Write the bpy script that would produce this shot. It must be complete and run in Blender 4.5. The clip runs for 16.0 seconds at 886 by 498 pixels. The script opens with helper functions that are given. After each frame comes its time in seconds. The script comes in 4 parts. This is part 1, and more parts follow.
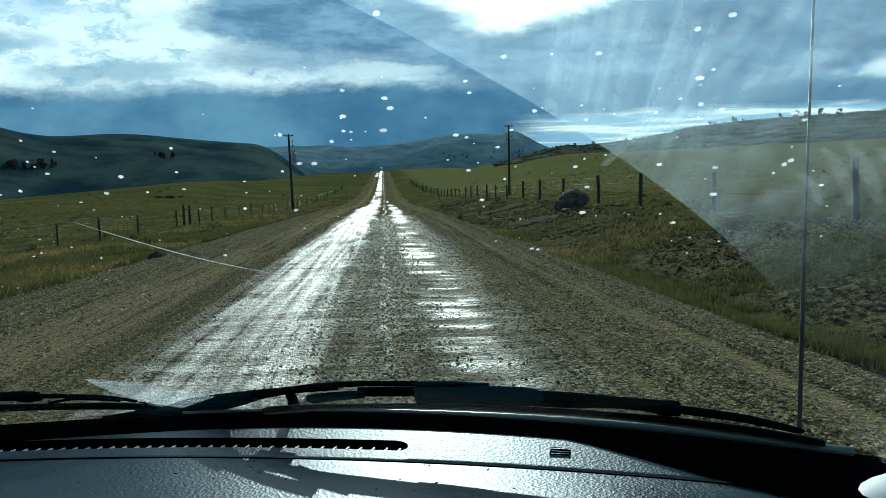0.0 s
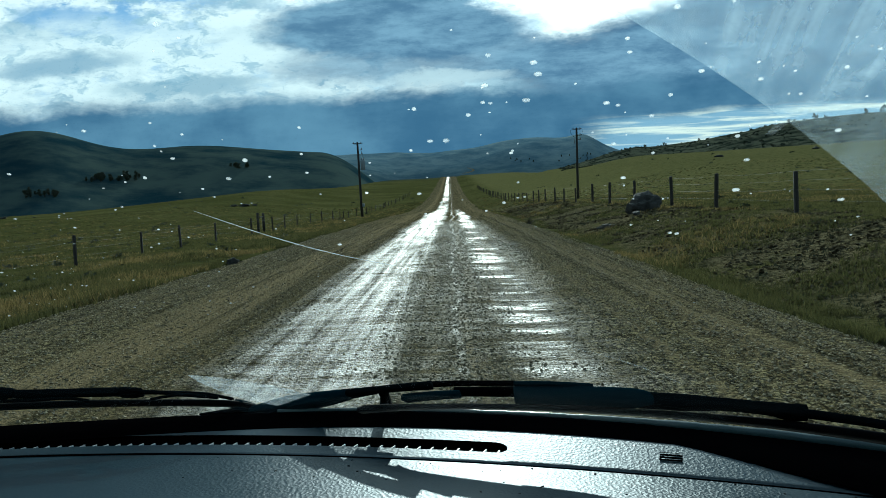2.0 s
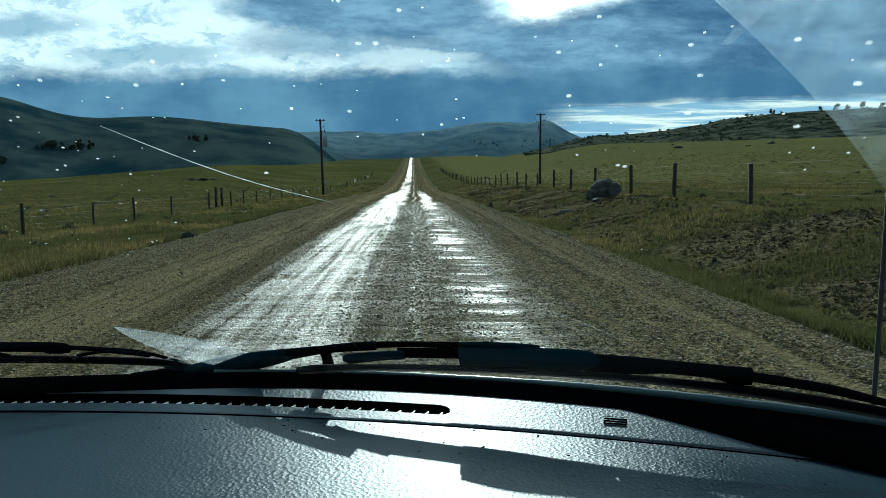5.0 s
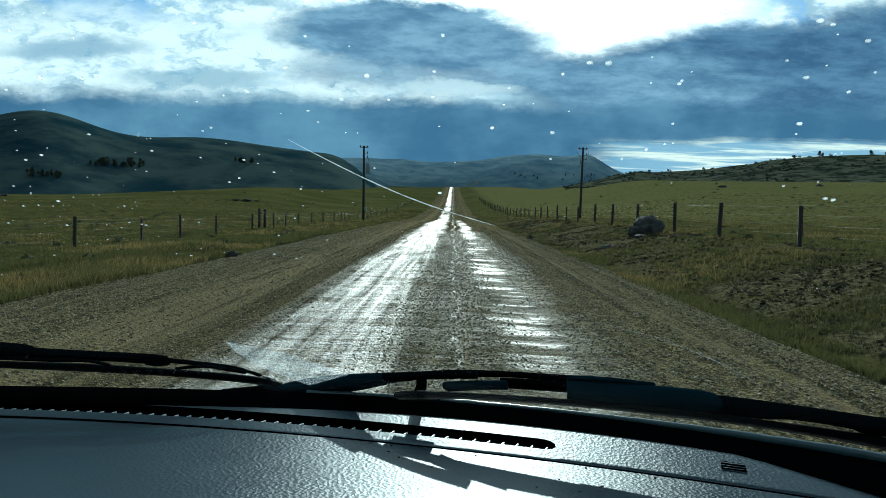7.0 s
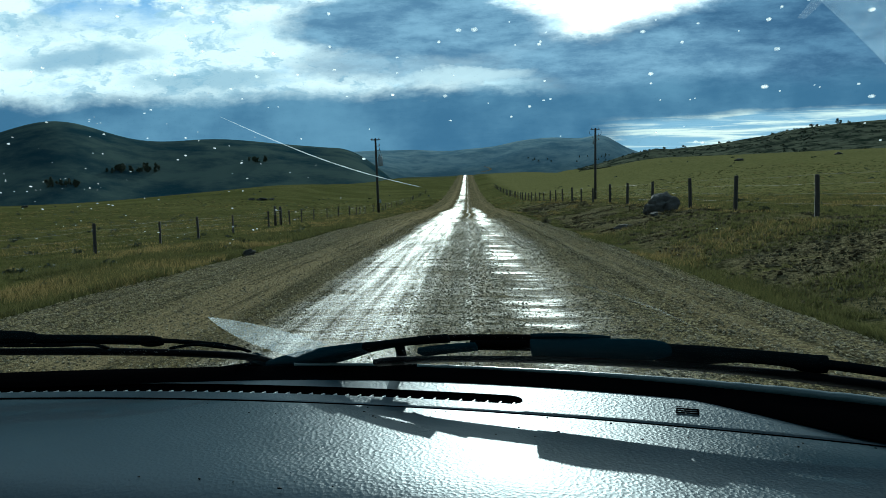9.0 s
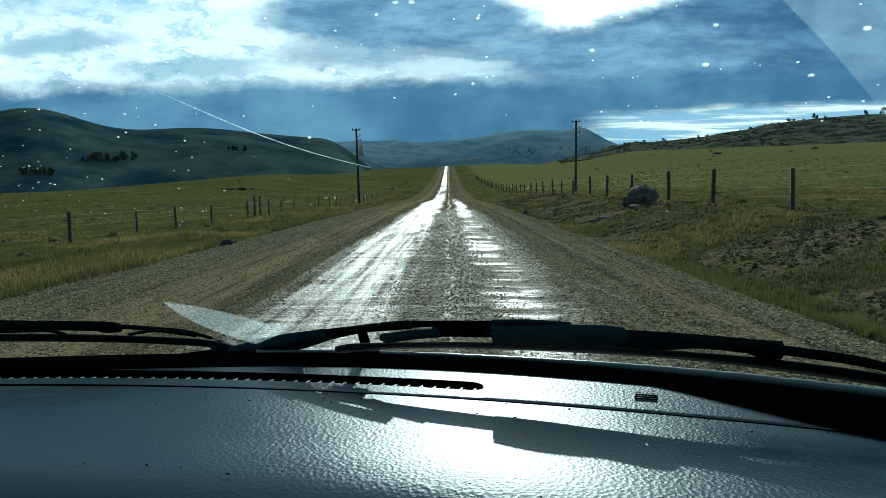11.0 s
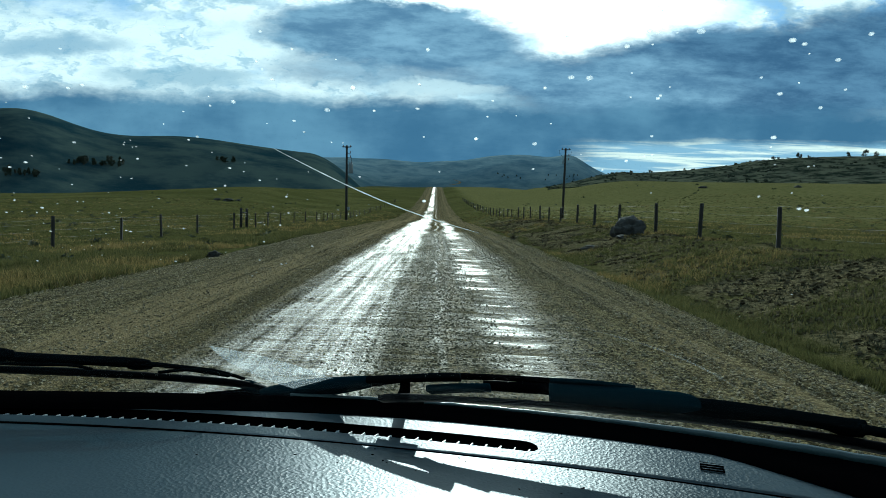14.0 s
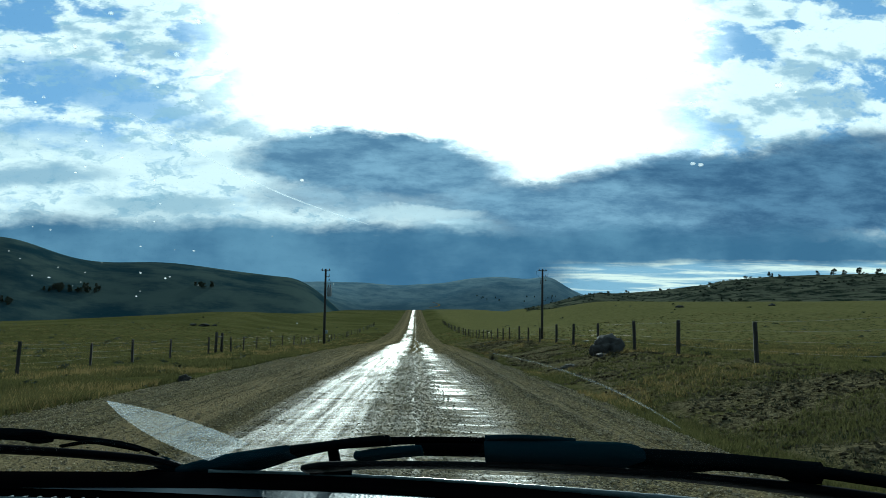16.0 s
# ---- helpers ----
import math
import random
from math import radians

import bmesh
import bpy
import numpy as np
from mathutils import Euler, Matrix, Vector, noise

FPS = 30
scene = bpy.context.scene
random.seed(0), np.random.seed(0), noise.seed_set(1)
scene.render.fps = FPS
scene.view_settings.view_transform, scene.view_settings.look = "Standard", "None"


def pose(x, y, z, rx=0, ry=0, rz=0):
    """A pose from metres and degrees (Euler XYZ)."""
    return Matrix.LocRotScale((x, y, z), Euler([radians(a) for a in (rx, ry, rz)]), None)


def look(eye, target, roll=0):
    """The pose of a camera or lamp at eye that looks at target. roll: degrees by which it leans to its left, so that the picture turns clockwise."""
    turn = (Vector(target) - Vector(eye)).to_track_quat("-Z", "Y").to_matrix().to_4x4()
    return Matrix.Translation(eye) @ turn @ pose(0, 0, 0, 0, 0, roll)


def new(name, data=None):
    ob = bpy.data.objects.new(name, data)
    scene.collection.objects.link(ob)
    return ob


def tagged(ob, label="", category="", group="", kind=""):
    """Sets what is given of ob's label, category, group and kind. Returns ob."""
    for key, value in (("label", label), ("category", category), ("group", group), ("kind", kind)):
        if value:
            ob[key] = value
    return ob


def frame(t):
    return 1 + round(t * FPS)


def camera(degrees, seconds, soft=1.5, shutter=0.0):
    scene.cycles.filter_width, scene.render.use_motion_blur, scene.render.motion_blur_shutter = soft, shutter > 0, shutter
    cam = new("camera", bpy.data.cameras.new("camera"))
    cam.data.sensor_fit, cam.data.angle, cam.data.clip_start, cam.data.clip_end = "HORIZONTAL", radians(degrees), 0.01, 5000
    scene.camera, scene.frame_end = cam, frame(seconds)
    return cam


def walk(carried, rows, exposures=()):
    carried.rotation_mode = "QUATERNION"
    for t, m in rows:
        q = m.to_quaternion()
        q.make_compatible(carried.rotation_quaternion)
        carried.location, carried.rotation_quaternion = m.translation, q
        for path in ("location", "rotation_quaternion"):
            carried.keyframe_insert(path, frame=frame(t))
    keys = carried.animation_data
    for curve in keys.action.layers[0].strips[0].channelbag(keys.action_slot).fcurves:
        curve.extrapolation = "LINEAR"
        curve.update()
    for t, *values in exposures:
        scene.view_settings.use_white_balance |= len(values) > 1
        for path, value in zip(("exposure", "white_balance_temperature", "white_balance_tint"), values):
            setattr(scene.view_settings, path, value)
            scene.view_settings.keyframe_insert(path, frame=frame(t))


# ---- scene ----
cam = camera(65.0, 16.0, soft=0.5)
PATH = [  # seconds, x, y, z, then the turns about x, y and z
    (0.0, 0.101, -0.045, 1.584, 85.17, 1.84, -4.84),
    (0.5, 0.100, -0.067, 1.605, 83.80, 2.68, -4.24),
    (1.0, 0.101, -0.061, 1.609, 82.51, 2.25, -2.71),
    (1.5, 0.061, -0.017, 1.587, 84.28, 2.10, -1.48),
    (2.0, 0.058, -0.014, 1.569, 85.82, 2.71, 0.65),
    (2.5, 0.099, 0.009, 1.518, 83.25, 2.82, -0.40),
    (3.0, 0.079, 0.014, 1.506, 82.57, 1.41, -0.71),
    (3.5, 0.080, 0.022, 1.510, 82.60, 0.59, -1.89),
    (3.7, 0.082, 0.023, 1.514, 82.69, 1.98, -1.99),
    (5.8, 0.058, 0.012, 1.537, 84.77, -0.89, -1.54),
    (6.0, 0.031, 0.009, 1.539, 84.72, -0.83, -0.35),
    (6.5, -0.010, 0.029, 1.536, 85.73, -1.00, 1.20),
    (7.0, -0.025, 0.036, 1.524, 86.63, -1.53, 0.78),
    (7.5, -0.042, 0.030, 1.515, 87.53, -3.00, 0.05),
    (8.0, -0.038, 0.020, 1.516, 88.04, -2.91, -1.48),
    (8.5, -0.000, 0.000, 1.500, 86.98, -0.00, 0.74),
    (9.0, 0.050, -0.021, 1.502, 85.72, 1.49, 2.01),
    (9.5, 0.067, -0.022, 1.495, 85.46, 1.04, 1.49),
    (9.7, 0.081, -0.012, 1.484, 84.92, 1.29, 0.68),
    (11.8, 0.064, -0.015, 1.510, 85.11, 1.04, 0.45),
    (12.0, 0.049, -0.019, 1.514, 85.27, 2.21, 1.55),
    (12.5, -0.001, 0.006, 1.501, 85.85, -1.77, 1.73),
    (13.0, -0.003, 0.013, 1.522, 86.49, -0.27, 1.20),
    (13.5, 0.002, 0.017, 1.528, 87.03, -3.31, -1.45),
    (14.0, -0.026, 0.029, 1.530, 86.67, -1.66, -0.61),
    (14.5, -0.021, 0.022, 1.522, 87.06, -0.58, 0.28),
    (15.0, 0.036, 0.022, 1.485, 87.25, 0.12, -0.19),
    (15.5, 0.058, 0.092, 1.432, 94.72, -0.66, -4.68),
    (16.0, 0.046, 0.076, 1.432, 96.79, -0.91, -2.28),
]

walk(cam, [(t, pose(*p)) for t, *p in PATH], [(0.0, 0.10, 5750, -9), (1.0, 0.06, 5750, -9), (2.0, -0.03, 5750, -9), (3.0, 0.10, 5750, -9), (3.7, 0.11, 5750, -9), (6.0, 0.12, 5750, -9), (7.0, 0.09, 5750, -9), (8.0, -0.08, 5750, -9), (8.7, 0.09, 5750, -9), (9.5, 0.12, 5750, -9), (12.0, 0.28, 5750, -9), (13.0, 0.18, 5750, -9), (14.0, 0.10, 5750, -9), (15.0, 0.12, 5750, -9), (15.5, 0.00, 5750, -9), (16.0, 0.00, 5750, -9)])

# ---- world and sun ----
SUN_AZ, SUN_EL = 3.5, 18.5   # degrees east of the road's line, above the level
world = bpy.data.worlds.new("sky")
scene.world = world
world.use_nodes = True
wt = world.node_tree
wt.nodes.clear()


class Net:
    """Short hand for building a node tree out of sums and mixes."""

    def __init__(self, tree):
        self.t = tree

    def put(self, socket, value):
        if isinstance(value, (int, float)):
            socket.default_value = value
        elif isinstance(value, tuple):
            socket.default_value = value if len(socket.default_value) == len(value) else (*value, 1.0)
        else:
            self.t.links.new(value, socket)

    def m(self, op, a, b=0.0, c=0.0, clamp=False):
        n = self.t.nodes.new("ShaderNodeMath")
        n.operation, n.use_clamp = op, clamp
        for i, v in enumerate((a, b, c)):
            self.put(n.inputs[i], v)
        return n.outputs[0]

    def add(self, *xs):
        r = xs[0]
        for x in xs[1:]:
            r = self.m("ADD", r, x)
        return r

    def mul(self, *xs):
        r = xs[0]
        for x in xs[1:]:
            r = self.m("MULTIPLY", r, x)
        return r

    def step(self, x, lo, hi, a=0.0, b=1.0):
        n = self.t.nodes.new("ShaderNodeMapRange")
        n.interpolation_type = "SMOOTHSTEP"
        for i, v in enumerate((x, lo, hi, a, b)):
            self.put(n.inputs[i], v)
        return n.outputs[0]

    def mix(self, f, a, b, how="MIX"):
        n = self.t.nodes.new("ShaderNodeMix")
        n.data_type, n.blend_type = "RGBA", how
        self.put(n.inputs[0], f), self.put(n.inputs[6], a), self.put(n.inputs[7], b)
        return n.outputs[2]

    def vec(self, x, y, z=0.0):
        n = self.t.nodes.new("ShaderNodeCombineXYZ")
        for i, v in enumerate((x, y, z)):
            self.put(n.inputs[i], v)
        return n.outputs[0]

    def parts(self, v):
        n = self.t.nodes.new("ShaderNodeSeparateXYZ")
        self.put(n.inputs[0], v)
        return n.outputs[0], n.outputs[1], n.outputs[2]

    def scaled(self, v, s):
        n = self.t.nodes.new("ShaderNodeVectorMath")
        n.operation = "MULTIPLY"
        self.put(n.inputs[0], v)
        n.inputs[1].default_value = s if isinstance(s, tuple) else (s, s, s)
        return n.outputs[0]

    def noise(self, v, scale, detail=4.0, rough=0.55, distortion=0.0):
        n = self.t.nodes.new("ShaderNodeTexNoise")
        self.put(n.inputs["Vector"], v)
        n.inputs["Scale"].default_value, n.inputs["Detail"].default_value = scale, detail
        n.inputs["Roughness"].default_value, n.inputs["Distortion"].default_value = rough, distortion
        return n.outputs[0]

    def voronoi(self, v, scale, feature="F1"):
        n = self.t.nodes.new("ShaderNodeTexVoronoi")
        n.feature = feature
        self.put(n.inputs["Vector"], v)
        n.inputs["Scale"].default_value = scale
        return n.outputs[0]

    def bump(self, height, strength, distance):
        n = self.t.nodes.new("ShaderNodeBump")
        n.inputs["Strength"].default_value, n.inputs["Distance"].default_value = strength, distance
        self.put(n.inputs["Height"], height)
        return n.outputs[0]


W = Net(wt)
coord = wt.nodes.new("ShaderNodeTexCoord")
dx, dy, dz = W.parts(coord.outputs["Generated"])
ahead = W.m("MAXIMUM", dy, 0.25)
u0, v0 = W.m("DIVIDE", dx, ahead), W.m("DIVIDE", dz, ahead)
flat = W.vec(u0, W.mul(v0, 2.2))
warp1 = W.add(W.noise(flat, 5.0, 11.0, 0.67), -0.5)
warp2 = W.add(W.noise(W.scaled(flat, (1.0, 1.0, 1.0)), 7.0, 11.0, 0.68, 0.1), -0.5)
u, v = W.add(u0, W.mul(warp1, 0.16)), W.add(v0, W.mul(warp2, 0.07))
fine = W.noise(W.vec(u0, W.mul(v0, 3.2)), 9.0, 11.0, 0.68, 0.12)
wisp = W.noise(W.vec(W.mul(u0, 0.7), W.mul(v0, 4.5)), 11.0, 9.0, 0.62, 0.15)


def patch(cu, cv, ru, rv, soft=0.5, lean=0.0):
    """A cloud's mask: an ellipse with a ragged edge."""
    a = W.m("DIVIDE", W.add(u, -cu), ru)
    b = W.m("DIVIDE", W.add(v, -cv, W.mul(W.add(u, -cu), -lean)), rv)
    return W.step(W.add(W.mul(a, a), W.mul(b, b)), 1.0 + soft, max(0.0, 1.0 - soft))


sky = wt.nodes.new("ShaderNodeTexSky")
sky.sky_type, sky.sun_disc = "NISHITA", False
sky.sun_elevation, sky.sun_rotation = radians(SUN_EL), radians(SUN_AZ)
clear = W.mix(1.0, sky.outputs[0], (0.62, 0.80, 1.0), "MULTIPLY")
K = 10.0


def tone(r, g, b):
    return (r * K, g * K, b * K)


blue_sky = W.mix(0.6, clear, tone(0.20, 0.42, 0.78))
puff = W.noise(W.vec(u0, W.mul(v0, 1.9)), 6.5, 10.0, 0.62, 0.08)
lump = W.noise(W.vec(W.add(u0, 3.0), W.mul(v0, 2.0)), 9.0, 9.0, 0.60, 0.08)
pale = W.mix(W.step(lump, 0.40, 0.53), tone(0.44, 0.58, 0.72), tone(0.98, 1.04, 1.08))
col = W.mix(W.step(puff, 0.42, 0.50), blue_sky, pale)
col = W.mix(W.mul(patch(-0.46, 0.34, 0.15, 0.030, 0.7, -0.25), 0.85), col, blue_sky)
col = W.mix(W.mul(patch(-0.50, 0.268, 0.11, 0.020, 0.7, -0.2), 0.8), col, blue_sky)
# the sunlit cloud deck, thicker to the upper left, ragged
col = W.mix(W.mul(patch(-0.50, 0.19, 0.55, 0.075, 0.6), W.step(fine, 0.25, 0.55)), col, tone(0.90, 0.98, 1.03))
mottle = W.noise(W.vec(u, W.mul(v, 2.6)), 16.0, 8.0, 0.66, 0.5)
col = W.mix(W.mul(W.step(mottle, 0.52, 0.62), W.step(u0, 0.05, -0.15), W.step(v0, 0.13, 0.17), 0.7), col, tone(0.36, 0.54, 0.70))
# brightness round the sun
glow = patch(0.06, 0.46, 0.36, 0.22, 0.55)
col = W.mix(W.mul(glow, W.step(wisp, 0.18, 0.42)), col, tone(2.2, 2.2, 2.2))
col = W.mix(patch(0.18, 0.290, 0.22, 0.052, 0.7), col, tone(1.7, 1.75, 1.8))
# grey streaks in the pale cloud
col = W.mix(W.mul(patch(-0.55, 0.215, 0.10, 0.018, 0.8), 0.75), col, tone(0.22, 0.38, 0.55))
col = W.mix(W.mul(patch(-0.36, 0.175, 0.10, 0.013, 0.8), 0.7), col, tone(0.24, 0.40, 0.55))
# dark clouds
shade = W.mix(W.step(fine, 0.35, 0.68), tone(0.125, 0.23, 0.375), tone(0.285, 0.44, 0.610))
deep = W.mix(W.step(fine, 0.35, 0.68), tone(0.062, 0.132, 0.250), tone(0.145, 0.262, 0.415))
col = W.mix(patch(-0.06, 0.243, 0.185, 0.047, 0.35, -0.05), col, shade)
col = W.mix(W.mul(patch(0.02, 0.195, 0.25, 0.03, 0.6), 0.8), col, shade)
col = W.mix(patch(0.50, 0.205, 0.40, 0.075, 0.4, 0.10), col, deep)
col = W.mix(patch(0.24, 0.185, 0.20, 0.038, 0.6), col, shade)
col = W.mix(W.mul(patch(0.62, 0.250, 0.27, 0.055, 0.6, 0.12), 0.9), col, deep)
col = W.mix(W.mul(patch(0.0, 0.172, 0.075, 0.010, 0.9), 0.7), col, tone(0.75, 0.85, 0.92))
# the rain bank over the hills
bank = W.mix(W.step(W.add(W.mul(W.noise(W.vec(W.mul(u0, 1.0), W.mul(v0, 1.2)), 4.0, 5.0), 0.8), W.mul(fine, 0.2)), 0.40, 0.66), tone(0.070, 0.162, 0.288), tone(0.165, 0.305, 0.455))
col = W.mix(W.step(v, 0.172, 0.135), col, bank)
# a bright gap under the cloud
gap = W.mul(W.step(W.add(v0, W.mul(warp2, 0.025)), W.add(0.104, W.mul(u0, 0.02)), W.add(0.090, W.mul(u0, 0.02))), W.step(u, 0.17, 0.27))
band = W.mix(W.step(W.noise(W.vec(W.mul(u0, 0.5), W.mul(v0, 9.0)), 12.0, 5.0, 0.6, 0.5), 0.42, 0.60), tone(0.30, 0.48, 0.66), tone(0.92, 0.96, 0.90))
col = W.mix(gap, col, band)
# below the level the sky is dull
col = W.mix(W.step(dz, 0.0, -0.05), col, tone(0.10, 0.13, 0.12))
# sides and back: a plain cloudy sky
side = W.mix(W.step(W.noise(coord.outputs["Generated"], 2.5, 6.0, 0.6), 0.4, 0.62), tone(0.13, 0.22, 0.33), tone(0.38, 0.44, 0.50))
col = W.mix(W.step(dy, 0.45, 0.25), col, side)
back = wt.nodes.new("ShaderNodeBackground")
back.inputs[1].default_value = 0.1
wt.links.new(col, back.inputs[0])
out = wt.nodes.new("ShaderNodeOutputWorld")
wt.links.new(back.outputs[0], out.inputs[0])

sun = new("sun", bpy.data.lights.new("sun", "SUN"))
sun.data.energy, sun.data.angle, sun.data.color = 4.8, radians(0.6), (1.0, 0.96, 0.9)
a_, e_ = radians(SUN_AZ), radians(SUN_EL)
toward = Vector((math.sin(a_) * math.cos(e_), math.cos(a_) * math.cos(e_), math.sin(e_)))
sun.matrix_world = look(toward * 50, (0, 0, 0))


# ---- materials ----
def material(name, rough=0.6, colour=(0.5, 0.5, 0.5), metal=0.0, spec=0.5):
    mat = bpy.data.materials.new(name)
    mat.use_nodes = True
    n = Net(mat.node_tree)
    b = mat.node_tree.nodes["Principled BSDF"]
    n.put(b.inputs["Roughness"], rough), n.put(b.inputs["Metallic"], metal), n.put(b.inputs["Specular IOR Level"], spec)
    n.put(b.inputs["Base Color"], colour)
    return mat, n, b


def place_of(n):
    c = n.t.nodes.new("ShaderNodeTexCoord")
    return c.outputs["Object"]


def grained(name, dark, light, scale, rough=0.7, bump=0.3, depth=0.002, metal=0.0, stretch=(1, 1, 1), spec=0.5):
    mat, n, b = material(name, rough, metal=metal, spec=spec)
    p = n.scaled(place_of(n), stretch)
    big, small = n.noise(p, scale, 5.0), n.noise(p, scale * 7.3, 4.0)
    n.put(b.inputs["Base Color"], n.mix(n.add(n.mul(big, 0.6), n.mul(small, 0.4)), dark, light))
    if bump:
        n.put(b.inputs["Normal"], n.bump(small, bump, depth))
    return mat


# dashboard: pale grey moulded vinyl with a leather grain
m_dash, n, b = material("dash_vinyl", 0.5, spec=0.0)
p = place_of(n)
bent = n.t.nodes.new("ShaderNodeVectorMath")
bent.operation = "MULTIPLY_ADD"
n.put(bent.inputs[0], n.t.nodes.new("ShaderNodeTexNoise").outputs["Color"]), n.put(bent.inputs[2], p)
bent.inputs[0].links[0].from_node.inputs["Scale"].default_value = 120.0
n.put(bent.inputs[0].links[0].from_node.inputs["Vector"], p)
bent.inputs[1].default_value = (0.006, 0.006, 0.006)
cell = n.voronoi(bent.outputs[0], 205.0)
wave = n.noise(p, 260.0, 3.0, 0.6)
dust = n.noise(p, 9.0, 6.0, 0.65)
n.put(b.inputs["Base Color"], n.mix(n.step(dust, 0.35, 0.7), (0.003, 0.012, 0.017), (0.005, 0.016, 0.022)))
grain = n.bump(n.add(n.mul(cell, 1.2), n.mul(wave, 0.7)), 0.36, 0.0011)
n.put(b.inputs["Normal"], grain)
sheen, blend = n.t.nodes.new("ShaderNodeBsdfGlossy"), n.t.nodes.new("ShaderNodeMixShader")
n.put(sheen.inputs["Roughness"], n.step(dust, 0.3, 0.7, 0.44, 0.48))
n.put(sheen.inputs["Normal"], grain)
blend.inputs[0].default_value = 0.076
sheen.distribution = "BECKMANN"
sheen.inputs[0].default_value = (0.86, 0.95, 1.0, 1)
n.t.links.new(b.outputs[0], blend.inputs[1]), n.t.links.new(sheen.outputs[0], blend.inputs[2])
n.t.links.new(blend.outputs[0], n.t.nodes["Material Output"].inputs[0])

m_black = grained("black_trim", (0.001, 0.001, 0.0012), (0.002, 0.002, 0.0024), 40.0, 0.9, 0.2, 0.0005, spec=0.0)
m_cowl = grained("wet_cowl", (0.006, 0.008, 0.009), (0.016, 0.020, 0.022), 90.0, 0.22, 0.5, 0.002, spec=0.5)
m_rubber = grained("rubber", (0.0012, 0.0016, 0.002), (0.003, 0.004, 0.005), 60.0, 0.7, 0.2, 0.0004, spec=0.03)
m_wiper = grained("wiper_paint", (0.0015, 0.0025, 0.003), (0.004, 0.006, 0.007), 50.0, 0.8, 0.15, 0.0004, spec=0.0)
# teal paints the dashboard's reflection in the glass onto black wiper parts
m_plate = grained("wiper_plate_teal_reflection", (0.002, 0.009, 0.013), (0.005, 0.018, 0.025), 40.0, 0.8, 0.2, 0.0005, spec=0.0)
m_seal = grained("wet_seal", (0.012, 0.028, 0.032), (0.05, 0.085, 0.09), 60.0, 0.28, 0.4, 0.001, stretch=(0.3, 1, 1))
m_fin = grained("pale_plastic", (0.45, 0.47, 0.48), (0.6, 0.62, 0.62), 30.0, 0.45, 0.0)
m_liner = grained("headlining", (0.10, 0.11, 0.115), (0.16, 0.17, 0.175), 60.0, 0.95, 0.3, 0.001)
m_metal = grained("dull_metal", (0.10, 0.10, 0.10), (0.2, 0.2, 0.2), 20.0, 0.4, 0.1, 0.001, 0.9)

# glass: clear with a faint gloss
m_glass = bpy.data.materials.new("windscreen_glass")
m_glass.use_nodes = True
g = m_glass.node_tree
g.nodes.clear()
n = Net(g)
tr, gl, fr, mx, mo = (g.nodes.new("ShaderNode" + k) for k in ("BsdfTransparent", "BsdfGlossy", "Fresnel", "MixShader", "OutputMaterial"))
tr.inputs[0].default_value = (0.93, 0.97, 0.96, 1)
gl.inputs["Roughness"].default_value = 0.02
fr.inputs["IOR"].default_value = 1.05
g.links.new(fr.outputs[0], mx.inputs[0]), g.links.new(tr.outputs[0], mx.inputs[1]), g.links.new(gl.outputs[0], mx.inputs[2]), g.links.new(mx.outputs[0], mo.inputs[0])


def film(name, most, streaks, colour=(0.8, 0.86, 0.9), heart=None, reach=0.1, rise=False):
    """A thin film on the glass, for dirt and painted glints: clear in part, in part scattering the light."""
    mat = bpy.data.materials.new(name)
    mat.use_nodes = True
    t = mat.node_tree
    t.nodes.clear()
    n = Net(t)
    p = place_of(n)
    grit = n.noise(n.scaled(p, streaks), 6.0, 7.0, 0.65, 0.5)
    tr, di, tl, ad, mx, mo = (t.nodes.new("ShaderNode" + k) for k in ("BsdfTransparent", "BsdfDiffuse", "BsdfTranslucent", "MixShader", "MixShader", "OutputMaterial"))
    di.inputs[0].default_value = tl.inputs[0].default_value = (*colour, 1)
    ad.inputs[0].default_value = 0.75
    t.links.new(di.outputs[0], ad.inputs[1]), t.links.new(tl.outputs[0], ad.inputs[2])
    amount = n.step(grit, 0.25, 0.8, most * 0.30, most)
    if rise:
        x, y, z = n.parts(p)
        lines = n.noise(n.vec(n.add(n.mul(x, 55.0), n.mul(z, 12.0)), n.mul(z, 2.5)), 1.0, 3.0, 0.6)
        swipe = n.noise(n.vec(n.add(n.mul(x, 7.0), n.mul(z, -11.0)), n.mul(n.add(x, z), 1.2)), 1.6, 3.0, 0.55)
        # denser to the upper left, painting the sun's glare into the film
        amount = n.mul(amount, n.step(z, 1.45, 1.70, 0.14, 2.4), n.step(x, 0.50, 0.14, 0.35, 1.7), n.add(n.step(lines, 0.35, 0.75, 0.7, 1.5), n.step(swipe, 0.58, 0.74, 0.0, 0.8)))
    if heart:
        x, y, z = n.parts(p)
        a, c = n.add(x, -heart[0]), n.add(z, -heart[1])
        slant, across = n.add(n.mul(a, 0.72), n.mul(c, -1.05)), n.add(n.mul(a, 0.69), n.mul(c, 1.1))
        far = n.m("SQRT", n.add(n.mul(slant, slant), n.mul(across, across, 5.0)))
        amount = n.mul(amount, n.step(n.add(far, n.mul(grit, 0.05)), reach, reach * 0.35))
    n.put(mx.inputs[0], amount)
    t.links.new(tr.outputs[0], mx.inputs[1]), t.links.new(ad.outputs[0], mx.inputs[2]), t.links.new(mx.outputs[0], mo.inputs[0])
    return mat


